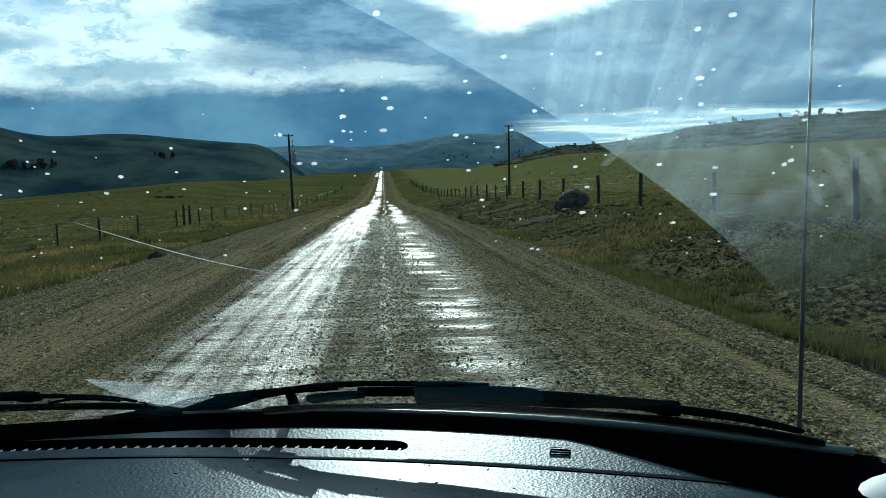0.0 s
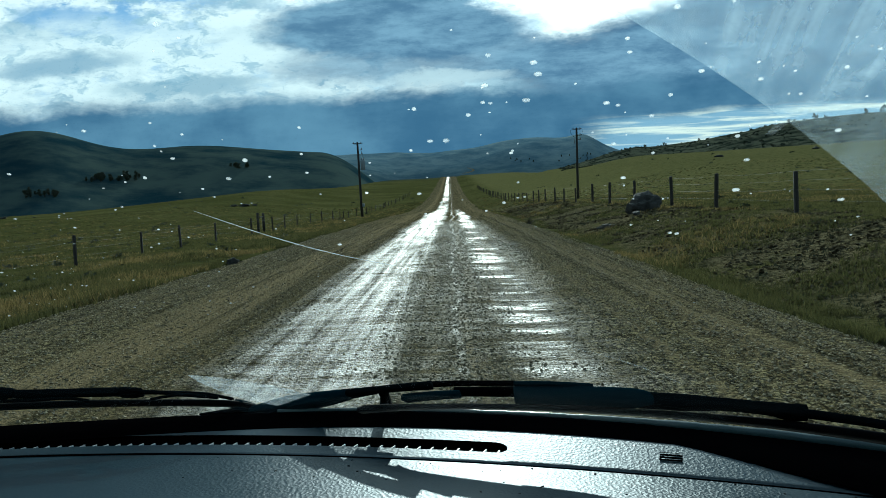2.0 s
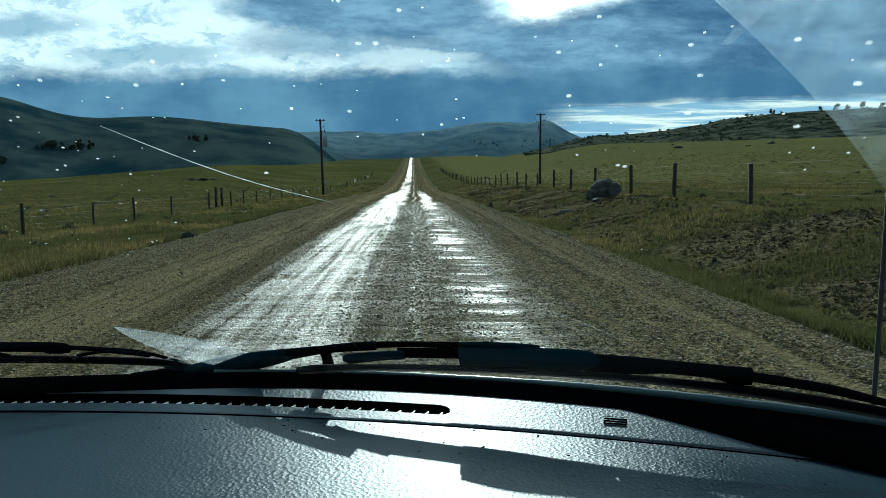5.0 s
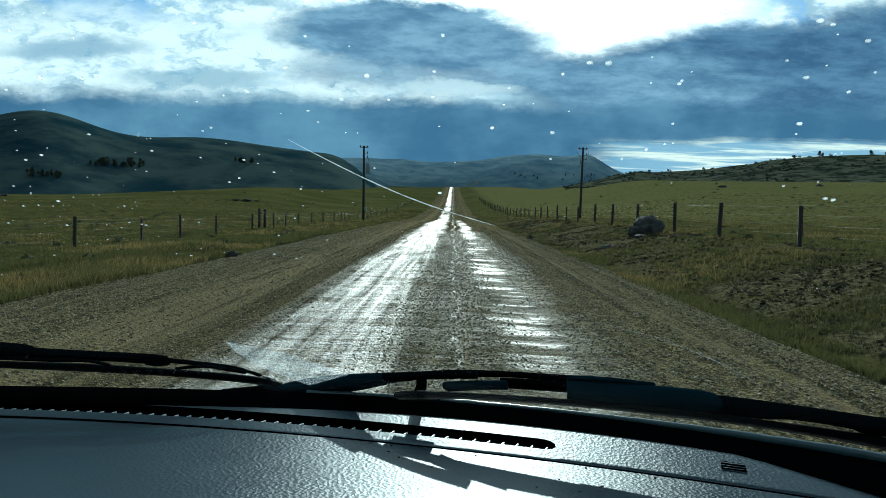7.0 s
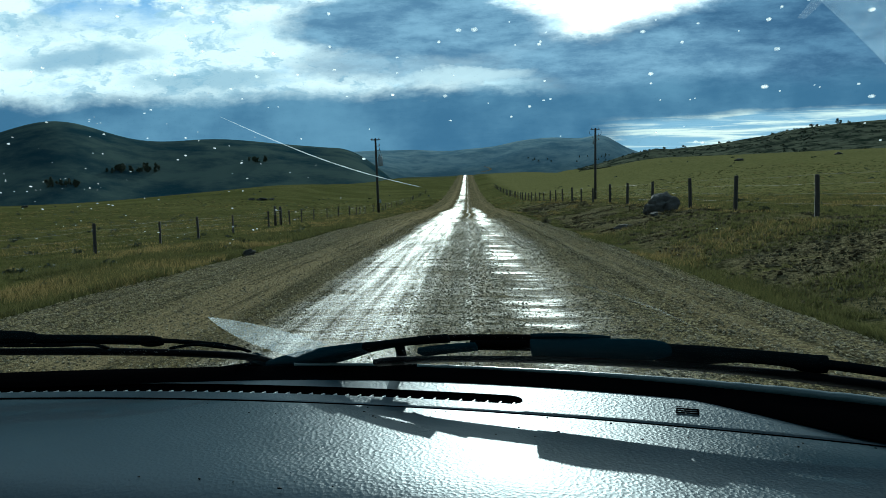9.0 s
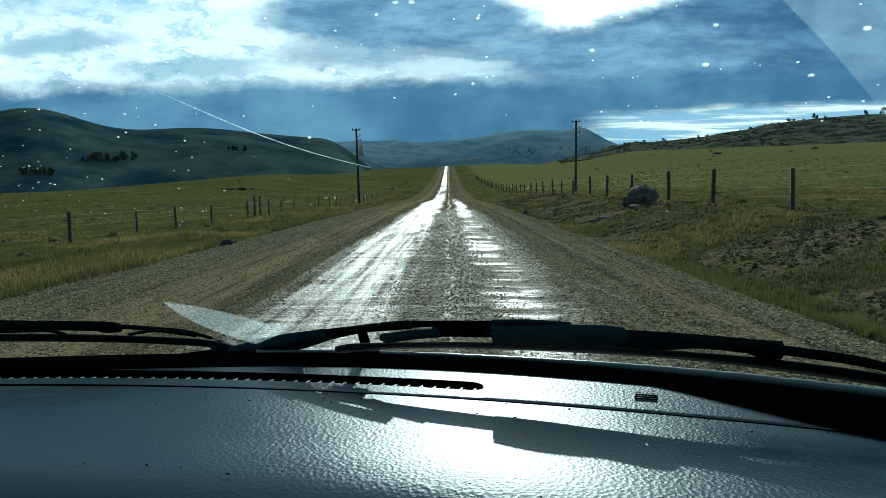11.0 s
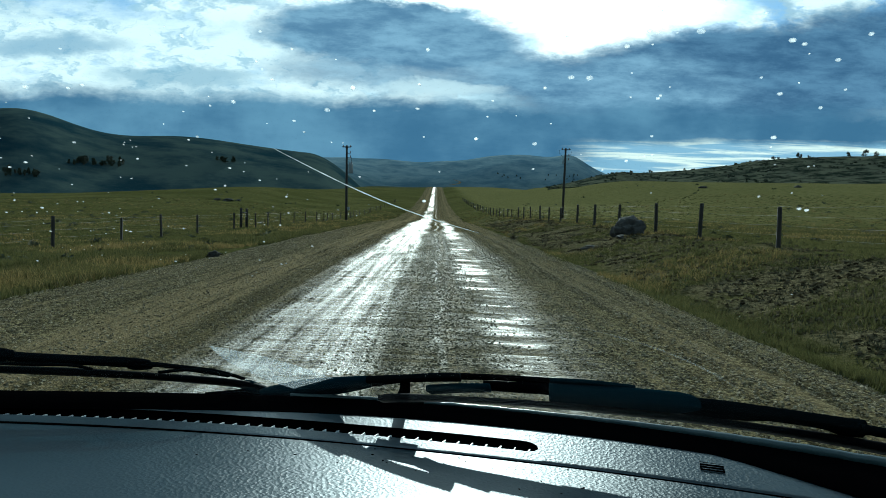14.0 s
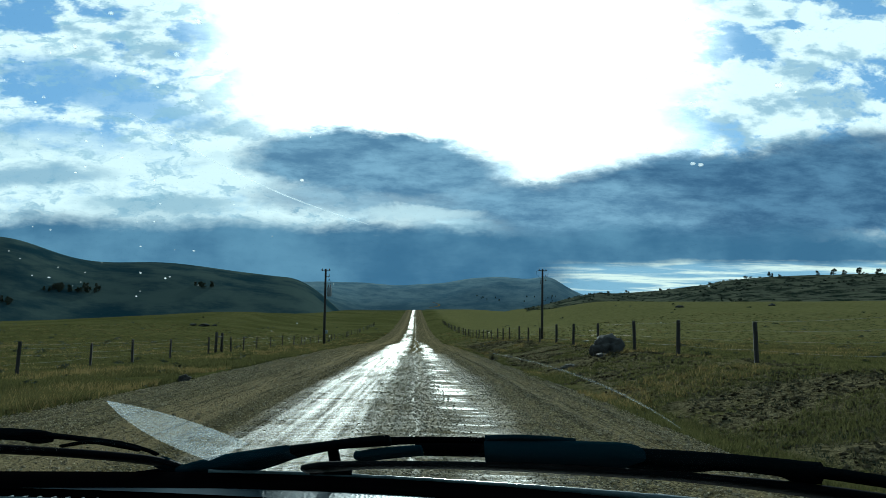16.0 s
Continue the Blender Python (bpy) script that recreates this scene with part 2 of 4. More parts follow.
m_film = film("dried_film_sun_haze", 0.125, (1.6, 3.0, 3.0), (0.70, 0.84, 0.92), rise=True)
m_faint = film("faint_smear", 0.09, (3.0, 6.0, 6.0))
m_haze = film("smear", 0.31, (3.0, 6.0, 6.0))
m_scratch = film("scratch", 0.75, (20.0, 20.0, 20.0))
# drops get a white body that paints in the refracted sky's sparkle
m_drop = film("water_sparkle", 0.48, (30.0, 30.0, 30.0), (0.95, 0.98, 1.0))

# gravel road, wet in the wheel tracks
m_road, n, b = material("wet_gravel")
p = place_of(n)
px, py, pz = n.parts(p)
jig = n.t.nodes.new("ShaderNodeTexNoise")
n.put(jig.inputs["Vector"], p)
jig.inputs["Scale"].default_value, jig.inputs["Detail"].default_value = 22.0, 3.0
warped = n.t.nodes.new("ShaderNodeVectorMath")
warped.operation = "MULTIPLY_ADD"
n.put(warped.inputs[0], jig.outputs["Color"]), n.put(warped.inputs[2], p)
warped.inputs[1].default_value = (0.05, 0.05, 0.05)
q = warped.outputs[0]
stones = n.voronoi(q, 19.0)
stones2 = n.voronoi(q, 52.0)
pick = n.t.nodes.new("ShaderNodeTexVoronoi")
n.put(pick.inputs["Vector"], q)
pick.inputs["Scale"].default_value = 30.0
shade_a, shade_b, shade_c = n.parts(pick.outputs["Color"])
tint = n.noise(p, 30.0, 3.0, 0.7)
mott = n.noise(n.scaled(p, (1.0, 0.25, 1.0)), 1.3, 6.0, 0.6)
wob = n.mul(n.add(n.noise(n.scaled(p, (0.1, 0.1, 0.1)), 1.0, 4.0), -0.5), 1.2)
rx = n.add(px, wob)


def track(c, w, s):
    return n.step(n.m("ABSOLUTE", n.add(rx, -c)), w + s, w)


wash = n.noise(n.scaled(p, (0.6, 4.2, 1.0)), 1.2, 3.0, 0.6, 0.3)
streak = n.noise(n.scaled(p, (6.0, 0.12, 1.0)), 1.0, 4.0, 0.6)
bars = n.noise(n.scaled(p, (0.45, 2.6, 1.0)), 1.0, 3.0, 0.55, 0.25)
lane_l = n.mul(track(-1.45, 0.40, 0.95), n.step(n.add(n.mul(wash, 0.45), n.mul(streak, 0.55)), 0.26, 0.64))
lane_r = n.mul(track(0.95, 0.16, 0.52), n.step(bars, 0.38, 0.70, 0.10, 0.95), n.step(n.noise(n.scaled(p, (0.2, 0.07, 1.0)), 1.0, 3.0, 0.6), 0.36, 0.52, 0.25, 1.0))
line_c = n.mul(track(0.08, 0.01, 0.10), n.step(bars, 0.35, 0.65, 0.15, 0.55))
packed = n.mul(n.step(rx, -2.8, -2.0), n.step(rx, 2.6, 1.4), n.step(wash, 0.3, 0.7, 0.12, 0.36), n.step(py, 60.0, 30.0))
wet = n.m("MAXIMUM", n.m("MAXIMUM", lane_l, packed), n.m("MAXIMUM", lane_r, line_c))
wet = n.mul(wet, n.step(mott, 0.25, 0.55, 0.45, 1.0))
wet = n.mul(wet, n.m("MAXIMUM", n.step(py, 120.0, 80.0), n.mul(n.step(n.m("ABSOLUTE", n.add(rx, 0.9)), 1.9, 0.9), n.step(n.noise(n.scaled(p, (0.25, 0.02, 1.0)), 1.0, 5.0, 0.65), 0.36, 0.56))))
fleck = n.noise(n.scaled(p, (1.0, 0.45, 1.0)), 34.0, 4.0, 0.8)
wet = n.mul(wet, n.step(fleck, 0.36, 0.60, 0.50, 1.0))
loose = n.mul(n.m("MAXIMUM", n.step(rx, 1.1, 1.7), n.m("MAXIMUM", n.step(rx, -3.3, -4.3), 0.35)), n.step(py, 40.0, 8.0, 0.45, 1.0))
soil = n.mix(mott, (0.068, 0.055, 0.024), (0.125, 0.100, 0.046))
soil = n.mix(n.mul(n.step(tint, 0.45, 0.62), 0.8), soil, (0.26, 0.205, 0.130))
soil = n.mix(n.step(n.noise(p, 14.0, 4.0, 0.75), 0.55, 0.68, 0.0, 0.7), soil, (0.030, 0.026, 0.020))
soil = n.mix(n.step(stones, 0.30, 0.55, 0.0, 0.6), soil, (0.035, 0.031, 0.027))
# specks drawn long down the road, standing stones' shadows put into the colour
stretched = n.scaled(p, (1.0, 0.4, 1.0))
salt, coarse_salt = n.noise(stretched, 48.0, 3.0, 0.75), n.noise(stretched, 13.0, 4.0, 0.75)
speck = n.add(n.mul(salt, 0.6), n.mul(coarse_salt, 0.4))
soil = n.mix(n.mul(n.step(speck, 0.505, 0.55, 0.0, 0.85), loose), soil, (0.30, 0.25, 0.15))
soil = n.mix(n.mul(n.step(speck, 0.475, 0.43, 0.0, 0.95), loose), soil, (0.014, 0.013, 0.009))
soil = n.mix(n.mul(n.step(shade_a, 0.60, 0.92, 0.0, 0.75), loose), soil, (0.28, 0.24, 0.155))
soil = n.mix(n.mul(n.step(shade_b, 0.55, 0.85, 0.0, 0.75), loose), soil, (0.022, 0.020, 0.014))
dustband = n.mul(n.m("MAXIMUM", track(-3.7, 0.25, 0.6), n.m("MAXIMUM", n.mul(track(3.0, 0.1, 0.5), 0.5), n.mul(track(0.25, 0.03, 0.12), 0.7))), n.step(streak, 0.3, 0.6))
soil = n.mix(n.mul(dustband, 0.85), soil, (0.24, 0.185, 0.115))
soil = n.mix(n.mul(n.step(streak, 0.48, 0.64), 0.5), soil, (0.22, 0.17, 0.105))
soil = n.mix(n.mul(n.step(streak, 0.46, 0.34), 0.6), soil, (0.040, 0.034, 0.022))
soil = n.mix(1.0, soil, (0.84, 0.84, 0.74), "MULTIPLY")
n.put(b.inputs["Base Color"], n.mix(n.mul(wet, 0.65), soil, (0.05, 0.047, 0.042)))
n.put(b.inputs["Roughness"], n.step(wet, 0.0, 1.0, 0.80, 0.40))
n.put(b.inputs["Specular IOR Level"], n.step(wet, 0.06, 1.0, 0.0, 0.40))
hgt = n.add(n.mul(stones, -0.45), n.mul(speck, 0.9), n.mul(stones2, -0.2), n.mul(wet, 0.25))
n.put(b.inputs["Normal"], n.bump(n.mul(hgt, n.step(wet, 0.2, 1.0, 1.0, 0.45), n.step(py, 45.0, 8.0, 0.4, 1.0)), 1.0, 0.05))

# ground: dry grass near by, scrub and stone on the hill, woodland far off with haze painted in
m_ground, n, b = material("grassland", 0.95, spec=0.0)
p = place_of(n)
px, py, pz = n.parts(p)
dist = n.m("SQRT", n.add(n.mul(px, px), n.mul(py, py)))
coarse, mid, tiny = n.noise(p, 0.05, 5.0, 0.6), n.noise(p, 0.9, 6.0, 0.65), n.noise(p, 9.0, 5.0, 0.7)
grass = n.mix(n.step(coarse, 0.35, 0.65), (0.057, 0.058, 0.018), (0.100, 0.091, 0.034))
grass = n.mix(n.step(mid, 0.4, 0.7), grass, (0.040, 0.048, 0.014))
grass = n.mix(n.step(tiny, 0.45, 0.75, 0.0, 0.6), grass, (0.12, 0.10, 0.045))
# grass turns paler beyond the fence, more so farther off
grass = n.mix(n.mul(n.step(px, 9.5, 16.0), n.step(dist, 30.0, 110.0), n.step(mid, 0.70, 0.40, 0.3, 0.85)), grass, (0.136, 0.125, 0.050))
bare = n.mix(n.step(tiny, 0.35, 0.65), (0.032, 0.026, 0.014), (0.190, 0.158, 0.092))
bank_ = n.mul(n.step(px, 4.2, 5.6), n.step(px, 12.0, 8.0), n.step(mid, 0.34, 0.48), n.step(dist, 120.0, 60.0))
grass = n.mix(n.mul(bank_, 0.85), grass, bare)
scrub = n.mix(n.step(n.noise(p, 0.09, 6.0, 0.7), 0.42, 0.6), (0.085, 0.088, 0.060), (0.016, 0.022, 0.016))
hill = n.mul(n.step(px, 55.0, 100.0), n.step(dist, 285.0, 320.0))
# bluish tones put the air's haze into the distant slopes' colour
hazy_woods = n.mix(n.step(n.noise(p, 0.006, 6.0, 0.65), 0.40, 0.62), (0.013, 0.032, 0.041), (0.056, 0.078, 0.070))
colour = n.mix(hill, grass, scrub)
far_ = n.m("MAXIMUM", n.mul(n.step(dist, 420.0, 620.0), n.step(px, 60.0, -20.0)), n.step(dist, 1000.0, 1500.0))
far_hill_haze = n.mix(n.step(n.noise(p, 0.010, 8.0, 0.7), 0.36, 0.66), (0.075, 0.130, 0.168), (0.165, 0.225, 0.245))
n.put(b.inputs["Base Color"], n.mix(n.step(dist, 2000.0, 2900.0), n.mix(far_, colour, hazy_woods), far_hill_haze))
n.put(b.inputs["Normal"], n.bump(n.add(n.mul(tiny, 0.7), mid), 1.0, 0.22))

m_wood = grained("weathered_wood", (0.014, 0.012, 0.010), (0.040, 0.034, 0.028), 6.0, 0.85, 0.5, 0.004, stretch=(3, 3, 0.4))
m_wire = grained("wire", (0.05, 0.048, 0.045), (0.12, 0.115, 0.11), 10.0, 0.6, 0.0)
m_aerial = grained("aerial_metal", (0.02, 0.02, 0.02), (0.04, 0.04, 0.04), 10.0, 0.5, 0.0, spec=0.2)
m_grey = grained("grey_paint", (0.16, 0.19, 0.21), (0.24, 0.27, 0.29), 8.0, 0.5, 0.1, 0.002)
m_ceramic = grained("ceramic", (0.10, 0.06, 0.05), (0.16, 0.10, 0.08), 20.0, 0.25, 0.0)
m_rock = grained("rock", (0.008, 0.008, 0.007), (0.070, 0.065, 0.055), 2.2, 0.9, 0.8, 0.05)
m_leaf = grained("scrub_leaf", (0.018, 0.026, 0.014), (0.05, 0.06, 0.028), 3.0, 0.9, 0.0)
m_bark = grained("bark", (0.03, 0.024, 0.018), (0.07, 0.06, 0.045), 8.0, 0.9, 0.5, 0.01)
m_stone, n, b = material("pebble", 0.85, spec=0.08)
rnd = n.t.nodes.new("ShaderNodeNewGeometry").outputs["Random Per Island"]
n.put(b.inputs["Base Color"], n.mix(rnd, (0.07, 0.058, 0.034), (0.34, 0.28, 0.175)))


def blade_material(name, a, c):
    """Thin blades: lit from the front, and glowing through when the light is behind them."""
    mat = bpy.data.materials.new(name)
    mat.use_nodes = True
    t = mat.node_tree
    t.nodes.clear()
    n = Net(t)
    rnd = t.nodes.new("ShaderNodeNewGeometry").outputs["Random Per Island"]
    di, tl, mx, mo = (t.nodes.new("ShaderNode" + k) for k in ("BsdfDiffuse", "BsdfTranslucent", "MixShader", "OutputMaterial"))
    tint = n.mix(rnd, a, c)
    n.put(di.inputs[0], tint), n.put(tl.inputs[0], tint)
    mx.inputs[0].default_value = 0.5
    t.links.new(di.outputs[0], mx.inputs[1]), t.links.new(tl.outputs[0], mx.inputs[2]), t.links.new(mx.outputs[0], mo.inputs[0])
    return mat


m_clod = blade_material("soil_clod", (0.026, 0.021, 0.012), (0.230, 0.190, 0.115))
m_grass = blade_material("grass_blade", (0.026, 0.031, 0.011), (0.084, 0.079, 0.032))
m_dry = blade_material("dry_grass_blade", (0.066, 0.052, 0.020), (0.165, 0.128, 0.054))


# ---- helpers for meshes ----
def part(name, bm, mat, parent=None, label="", smooth=True):
    me = bpy.data.meshes.new(name)
    bm.to_mesh(me)
    bm.free()
    me.materials.append(mat)
    if smooth:
        for f in me.polygons:
            f.use_smooth = True
    ob = new(name, me)
    if parent:
        ob.parent = parent
    if label:
        tagged(ob, label)
    return ob


def raw(name, verts, faces, mat, parent=None, smooth=True):
    me = bpy.data.meshes.new(name)
    me.from_pydata(verts, [], faces)
    me.materials.append(mat)
    if smooth:
        me.polygons.foreach_set("use_smooth", [True] * len(me.polygons))
    ob = new(name, me)
    if parent:
        ob.parent = parent
    return ob


def thing(name, label, category, group="", kind="", at=(0, 0, 0)):
    ob = new(name)
    ob.location = at
    return tagged(ob, label, category, group, kind)


def tube(bm, pts, radii, sides=8, caps=True):
    """A round bar along points, into bm."""
    rings = []
    for i, q in enumerate(pts):
        q = Vector(q)
        d = (Vector(pts[min(i + 1, len(pts) - 1)]) - Vector(pts[max(i - 1, 0)])).normalized()
        a = d.cross(Vector((0, 0, 1)) if abs(d.z) < 0.9 else Vector((0, 1, 0))).normalized()
        c = d.cross(a)
        r = radii[i] if isinstance(radii, (list, tuple)) else radii
        rings.append([bm.verts.new(q + (a * math.cos(k * math.tau / sides) + c * math.sin(k * math.tau / sides)) * r) for k in range(sides)])
    for r1, r2 in zip(rings, rings[1:]):
        for k in range(sides):
            bm.faces.new((r1[k], r1[(k + 1) % sides], r2[(k + 1) % sides], r2[k]))
    if caps:
        bm.faces.new(rings[0][::-1]), bm.faces.new(rings[-1])
    return bm


def box(bm, m, sx, sy, sz, bevel=0.0):
    r = bmesh.ops.create_cube(bm, size=1.0, matrix=m @ Matrix.Diagonal((sx, sy, sz, 1)))
    if bevel:
        edges = {e for q in r["verts"] for e in q.link_edges}
        bmesh.ops.bevel(bm, geom=list(edges), offset=bevel, segments=2, affect="EDGES", profile=0.6)
    return bm


def smooth01(x, lo, hi):
    q = min(1.0, max(0.0, (x - lo) / (hi - lo)))
    return q * q * (3 - 2 * q)


# ---- the land ----
def road_level(y):
    """The road's height along its line: level, a shallow hollow, then a long climb and a brow."""
    z = -0.30 * smooth01(y, 60, 110) + 20.4 * smooth01(y, 85, 660)
    return z - 30.0 * smooth01(y, 665, 1150)


def ridge_left(az):
    return 3.9 + 2.1 * math.exp(-((az + 31) / 4.5) ** 2) + 0.9 * math.exp(-((az + 20) / 7) ** 2) - 6.0 * smooth01(az, -10.5, -0.5)


def ridge_mid(az):
    return 3.75 + 0.65 * math.exp(-((az - 7) / 4) ** 2) + 0.5 * math.exp(-((az - 10.8) / 1.2) ** 2) - 0.9 * smooth01(az, 11, 15)


def ridge_right(az):
    return -4.0 + 5.9 * smooth01(az, 1, 9) + 1.3 * smooth01(az, 8, 15) + 1.25 * smooth01(az, 16, 29)


def land(x, y, rough=True):
    r, az = math.hypot(x, y), math.degrees(math.atan2(x, y))
    zr = road_level(max(y, -400))
    # the verge on both sides of the road
    near = zr
    if x > 4.1:
        near = zr + 0.72 * smooth01(x, 4.6, 9.2) - 0.10 * math.exp(-((x - 4.7) / 0.5) ** 2) + 0.012 * max(0.0, x - 9.5)
    elif x < -6.4:
        near = zr - 0.12 * smooth01(x, -6.4, -7.4) - 0.33 * smooth01(x, -8, -18)
    # the meadows rise to a brow some three hundred metres off
    if az < 0:
        brow = 0.15 + 1.3 * smooth01(az, -34, -8) + 0.15 * smooth01(az, -8, 0)
    else:
        brow = 1.6 + 0.85 * smooth01(az, 2, 16)
    side = smooth01(abs(x + 1) - 0.05 * r, 14, 60)
    far = 300 + 480 * math.exp(-(az / 6) ** 2)
    meadow = -0.4 + (1.9 + far * math.tan(radians(brow))) * smooth01(r, 30, far) ** 1.15 - 40.0 * smooth01(r, far + 20, far + 500)
    z = near * (1 - side) + meadow * side if r < 1200 else min(meadow, -20)
    # hills
    for dist, elev, lo in ((1500, ridge_left(az), 650), (3300, ridge_mid(az), 1900), (560, ridge_right(az) if az > 0 else -5, 330)):
        if dist == 1500 and -2 < az < 120: continue
        if abs(az) > 120 and dist == 560: continue
        top = 1.5 + dist * math.tan(radians(elev))
        f = smooth01(r, lo, dist)
        if f > 0 and top > z:
            z = z * (1 - f) + top * f if r < dist else max(z, top + (r - dist) * -0.02)
    if rough:
        q = Vector((x, y, 0))
        amp = 0.03 + min(0.10, r * 0.002) + 14.0 * smooth01(r, 700, 2500)
        z += amp * (noise.noise(q * (0.35 if r < 60 else 0.05 if r < 500 else 0.006)))
        if r < 60 and (x > 4.3 or x < -6.6):
            z += 0.05 * noise.noise(q * 1.7)
        if az > 12 and 330 < r < 800:
            z += 0.8 * noise.noise(q * 0.06)
    return z


def under_road(x, y):
    return 0.16 * smooth01(x, -6.9, -6.3) * smooth01(x, 4.6, 4.0)


def build_ground():
    angles = [-180 + 5 * i for i in range(27)]
    angles += [-45 + 0.3 * i for i in range(1, 300)]
    angles += [45 + 5 * i for i in range(0, 27)]
    radii = [0.0]
    r = 2.5
    while r < 4700:
        radii.append(r)
        r *= 1.022 if r < 700 else 1.04
    verts, faces = [], []
    for r in radii:
        for a in angles:
            x, y = r * math.sin(radians(a)), r * math.cos(radians(a))
            verts.append((x, y, land(x, y) - under_road(x, y) * (1 if y < 690 else 0)))
    k = len(angles)
    for i in range(len(radii) - 1):
        for j in range(k):
            j2 = (j + 1) % k
            faces.append((i * k + j, i * k + j2, (i + 1) * k + j2, (i + 1) * k + j))
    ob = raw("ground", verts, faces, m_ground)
    tagged(ob, "olive dry grassland rising to dark wooded hills, blue haze painted in", "ground", kind="structure")


def road_surface(x, y):
    """The gravel's height: crowned, rutted, with windrows along the edges."""
    wob = 0.35 * noise.noise(Vector((3.1, y * 0.13, 0))), 0.35 * noise.noise(Vector((9.7, y * 0.13, 0)))
    crown = 0.05 * (1 - ((x + 1.15) / 5.4) ** 2)
    wash = 0.010 * math.sin(y * 8.4 + 1.5 * noise.noise(Vector((x * 0.8, y * 0.3, 0)))) * (smooth01(abs(x + 1.5), 1.2, 0.6) + smooth01(abs(x - 1.1), 0.8, 0.4)) if y < 40 else 0
    edge = max(-6.3 + wob[0] - x, x - 4.05 - wob[1], 0.0)
    rut = -0.02 * math.exp(-((x + 1.5) / 0.6) ** 2) - 0.02 * math.exp(-((x - 1.1) / 0.5) ** 2)
    ridge = 0.035 * math.exp(-((x + 3.6) / 0.25) ** 2) + 0.05 * math.exp(-((x - 2.7 - 0.1 * math.sin(y * 0.3)) / 0.18) ** 2) + 0.045 * math.exp(-((x - 3.5 + 0.1 * math.sin(y * 0.21)) / 0.2) ** 2)
    bumps = 0.012 * noise.noise(Vector((x * 2.2, y * 2.2, 0))) + 0.02 * noise.noise(Vector((x * 0.6, y * 0.4, 4)))
    return road_level(y) + crown + wash + rut + ridge + bumps - 0.30 * edge


def build_road():
    xs = [-7.3 + 0.22 * i for i in range(int(12.2 / 0.22) + 1)]
    ys, y = [], -30.0
    while y < 690:
        ys.append(y)
        y += 0.2 if 2 < y < 30 else 0.6 if y < 80 else 3.0
    verts = [(x, y, road_surface(x, y)) for y in ys for x in xs]
    faces = []
    k = len(xs)
    for i in range(len(ys) - 1):
        for j in range(k - 1):
            faces.append((i * k + j, i * k + j + 1, (i + 1) * k + j + 1, (i + 1) * k + j))
    ob = raw("road", verts, faces, m_road)
    tagged(ob, "straight unpaved gravel road with wet shining wheel tracks", "road", kind="structure")


build_ground()
build_road()

# the same road winding up a far slope, its height fitted to the camera's line of sight
bm = bmesh.new()
rows = []
for i in range(40):
    q = i / 39
    az_ = 1.15 + 0.75 * math.sin(q * 3.3) * (1 - 0.3 * q) + 0.35 * q
    r_ = 1150 + 900 * q
    el_ = 1.95 + 0.45 * q
    x, y = r_ * math.sin(radians(az_)), r_ * math.cos(radians(az_))
    zz = 1.5 + r_ * math.tan(radians(el_))
    w_ = 2.5
    rows.append((bm.verts.new((x - w_, y, zz)), bm.verts.new((x + w_, y + 3, zz))))
for (a, c), (d, e) in zip(rows, rows[1:]):
    bm.faces.new((a, c, e, d))
far_road = part("distant_road", bm, m_road)
tagged(far_road, "pale far bend of the gravel road, placed to look set on a hillside", "road", kind="structure")


# ---- fences ----
def post_mesh(h, r):
    bm = bmesh.new()
    tube(bm, [(0, 0, -0.3), (0.004, 0, h * 0.5), (0, 0.003, h - 0.03), (0, 0, h)], [r, r * 0.97, r * 0.93, r * 0.7], 8)
    me = bpy.data.meshes.new("post")
    bm.to_mesh(me)
    bm.free()
    me.materials.append(m_wood)
    return me


def fence(name, label, x_of, ys, h, r, wires, lean=2.0):
    rng = random.Random(len(ys))
    top = thing(name, label, "fence", kind="structure")
    me = [post_mesh(h, r), post_mesh(h * 1.05, r * 1.1), post_mesh(h * 0.93, r * 0.9)]
    tips = []
    for y in ys:
        x = x_of(y)
        ob = new("post", me[rng.randrange(3)])
        ob.parent = top
        z = land(x, y)
        ob.matrix_local = pose(x, y, z, rng.uniform(-lean, lean), rng.uniform(-lean, lean), rng.uniform(0, 360))
        tips.append((x, y, z))
    for f in wires:
        bm = bmesh.new()
        pts = []
        for a, c in zip(tips, tips[1:]):
            for q in (0.0, 0.33, 0.67):
                sag = -0.03 * (1 - abs(q - 0.5) * 2) - (0.02 if q else 0)
                pts.append((a[0] + (c[0] - a[0]) * q, a[1] + (c[1] - a[1]) * q, a[2] + (c[2] - a[2]) * q + h * f + sag))
        tube(bm, pts, 0.002, 4)
        part("wire", bm, m_wire, top)
    return top


ys_r = [2.4 + 5.7 * i + 0.5 * math.sin(i * 2.3) for i in range(45)]
fence("wire_fence", "weathered wooden posts with barbed wire along the road", lambda y: 9.7 + 0.10 * math.sin(y * 0.4), ys_r, 1.28, 0.075, (0.30, 0.52, 0.73, 0.93))
ys_l = [9.0 + 5.6 * i + 0.5 * math.sin(i * 1.9) for i in range(44)]
fence("wire_fence", "thin steel posts and wire strung across the meadow", lambda y: -14.2 - 0.3 * math.sin(y * 0.21), ys_l, 1.12, 0.06, (0.35, 0.6, 0.82, 0.95))

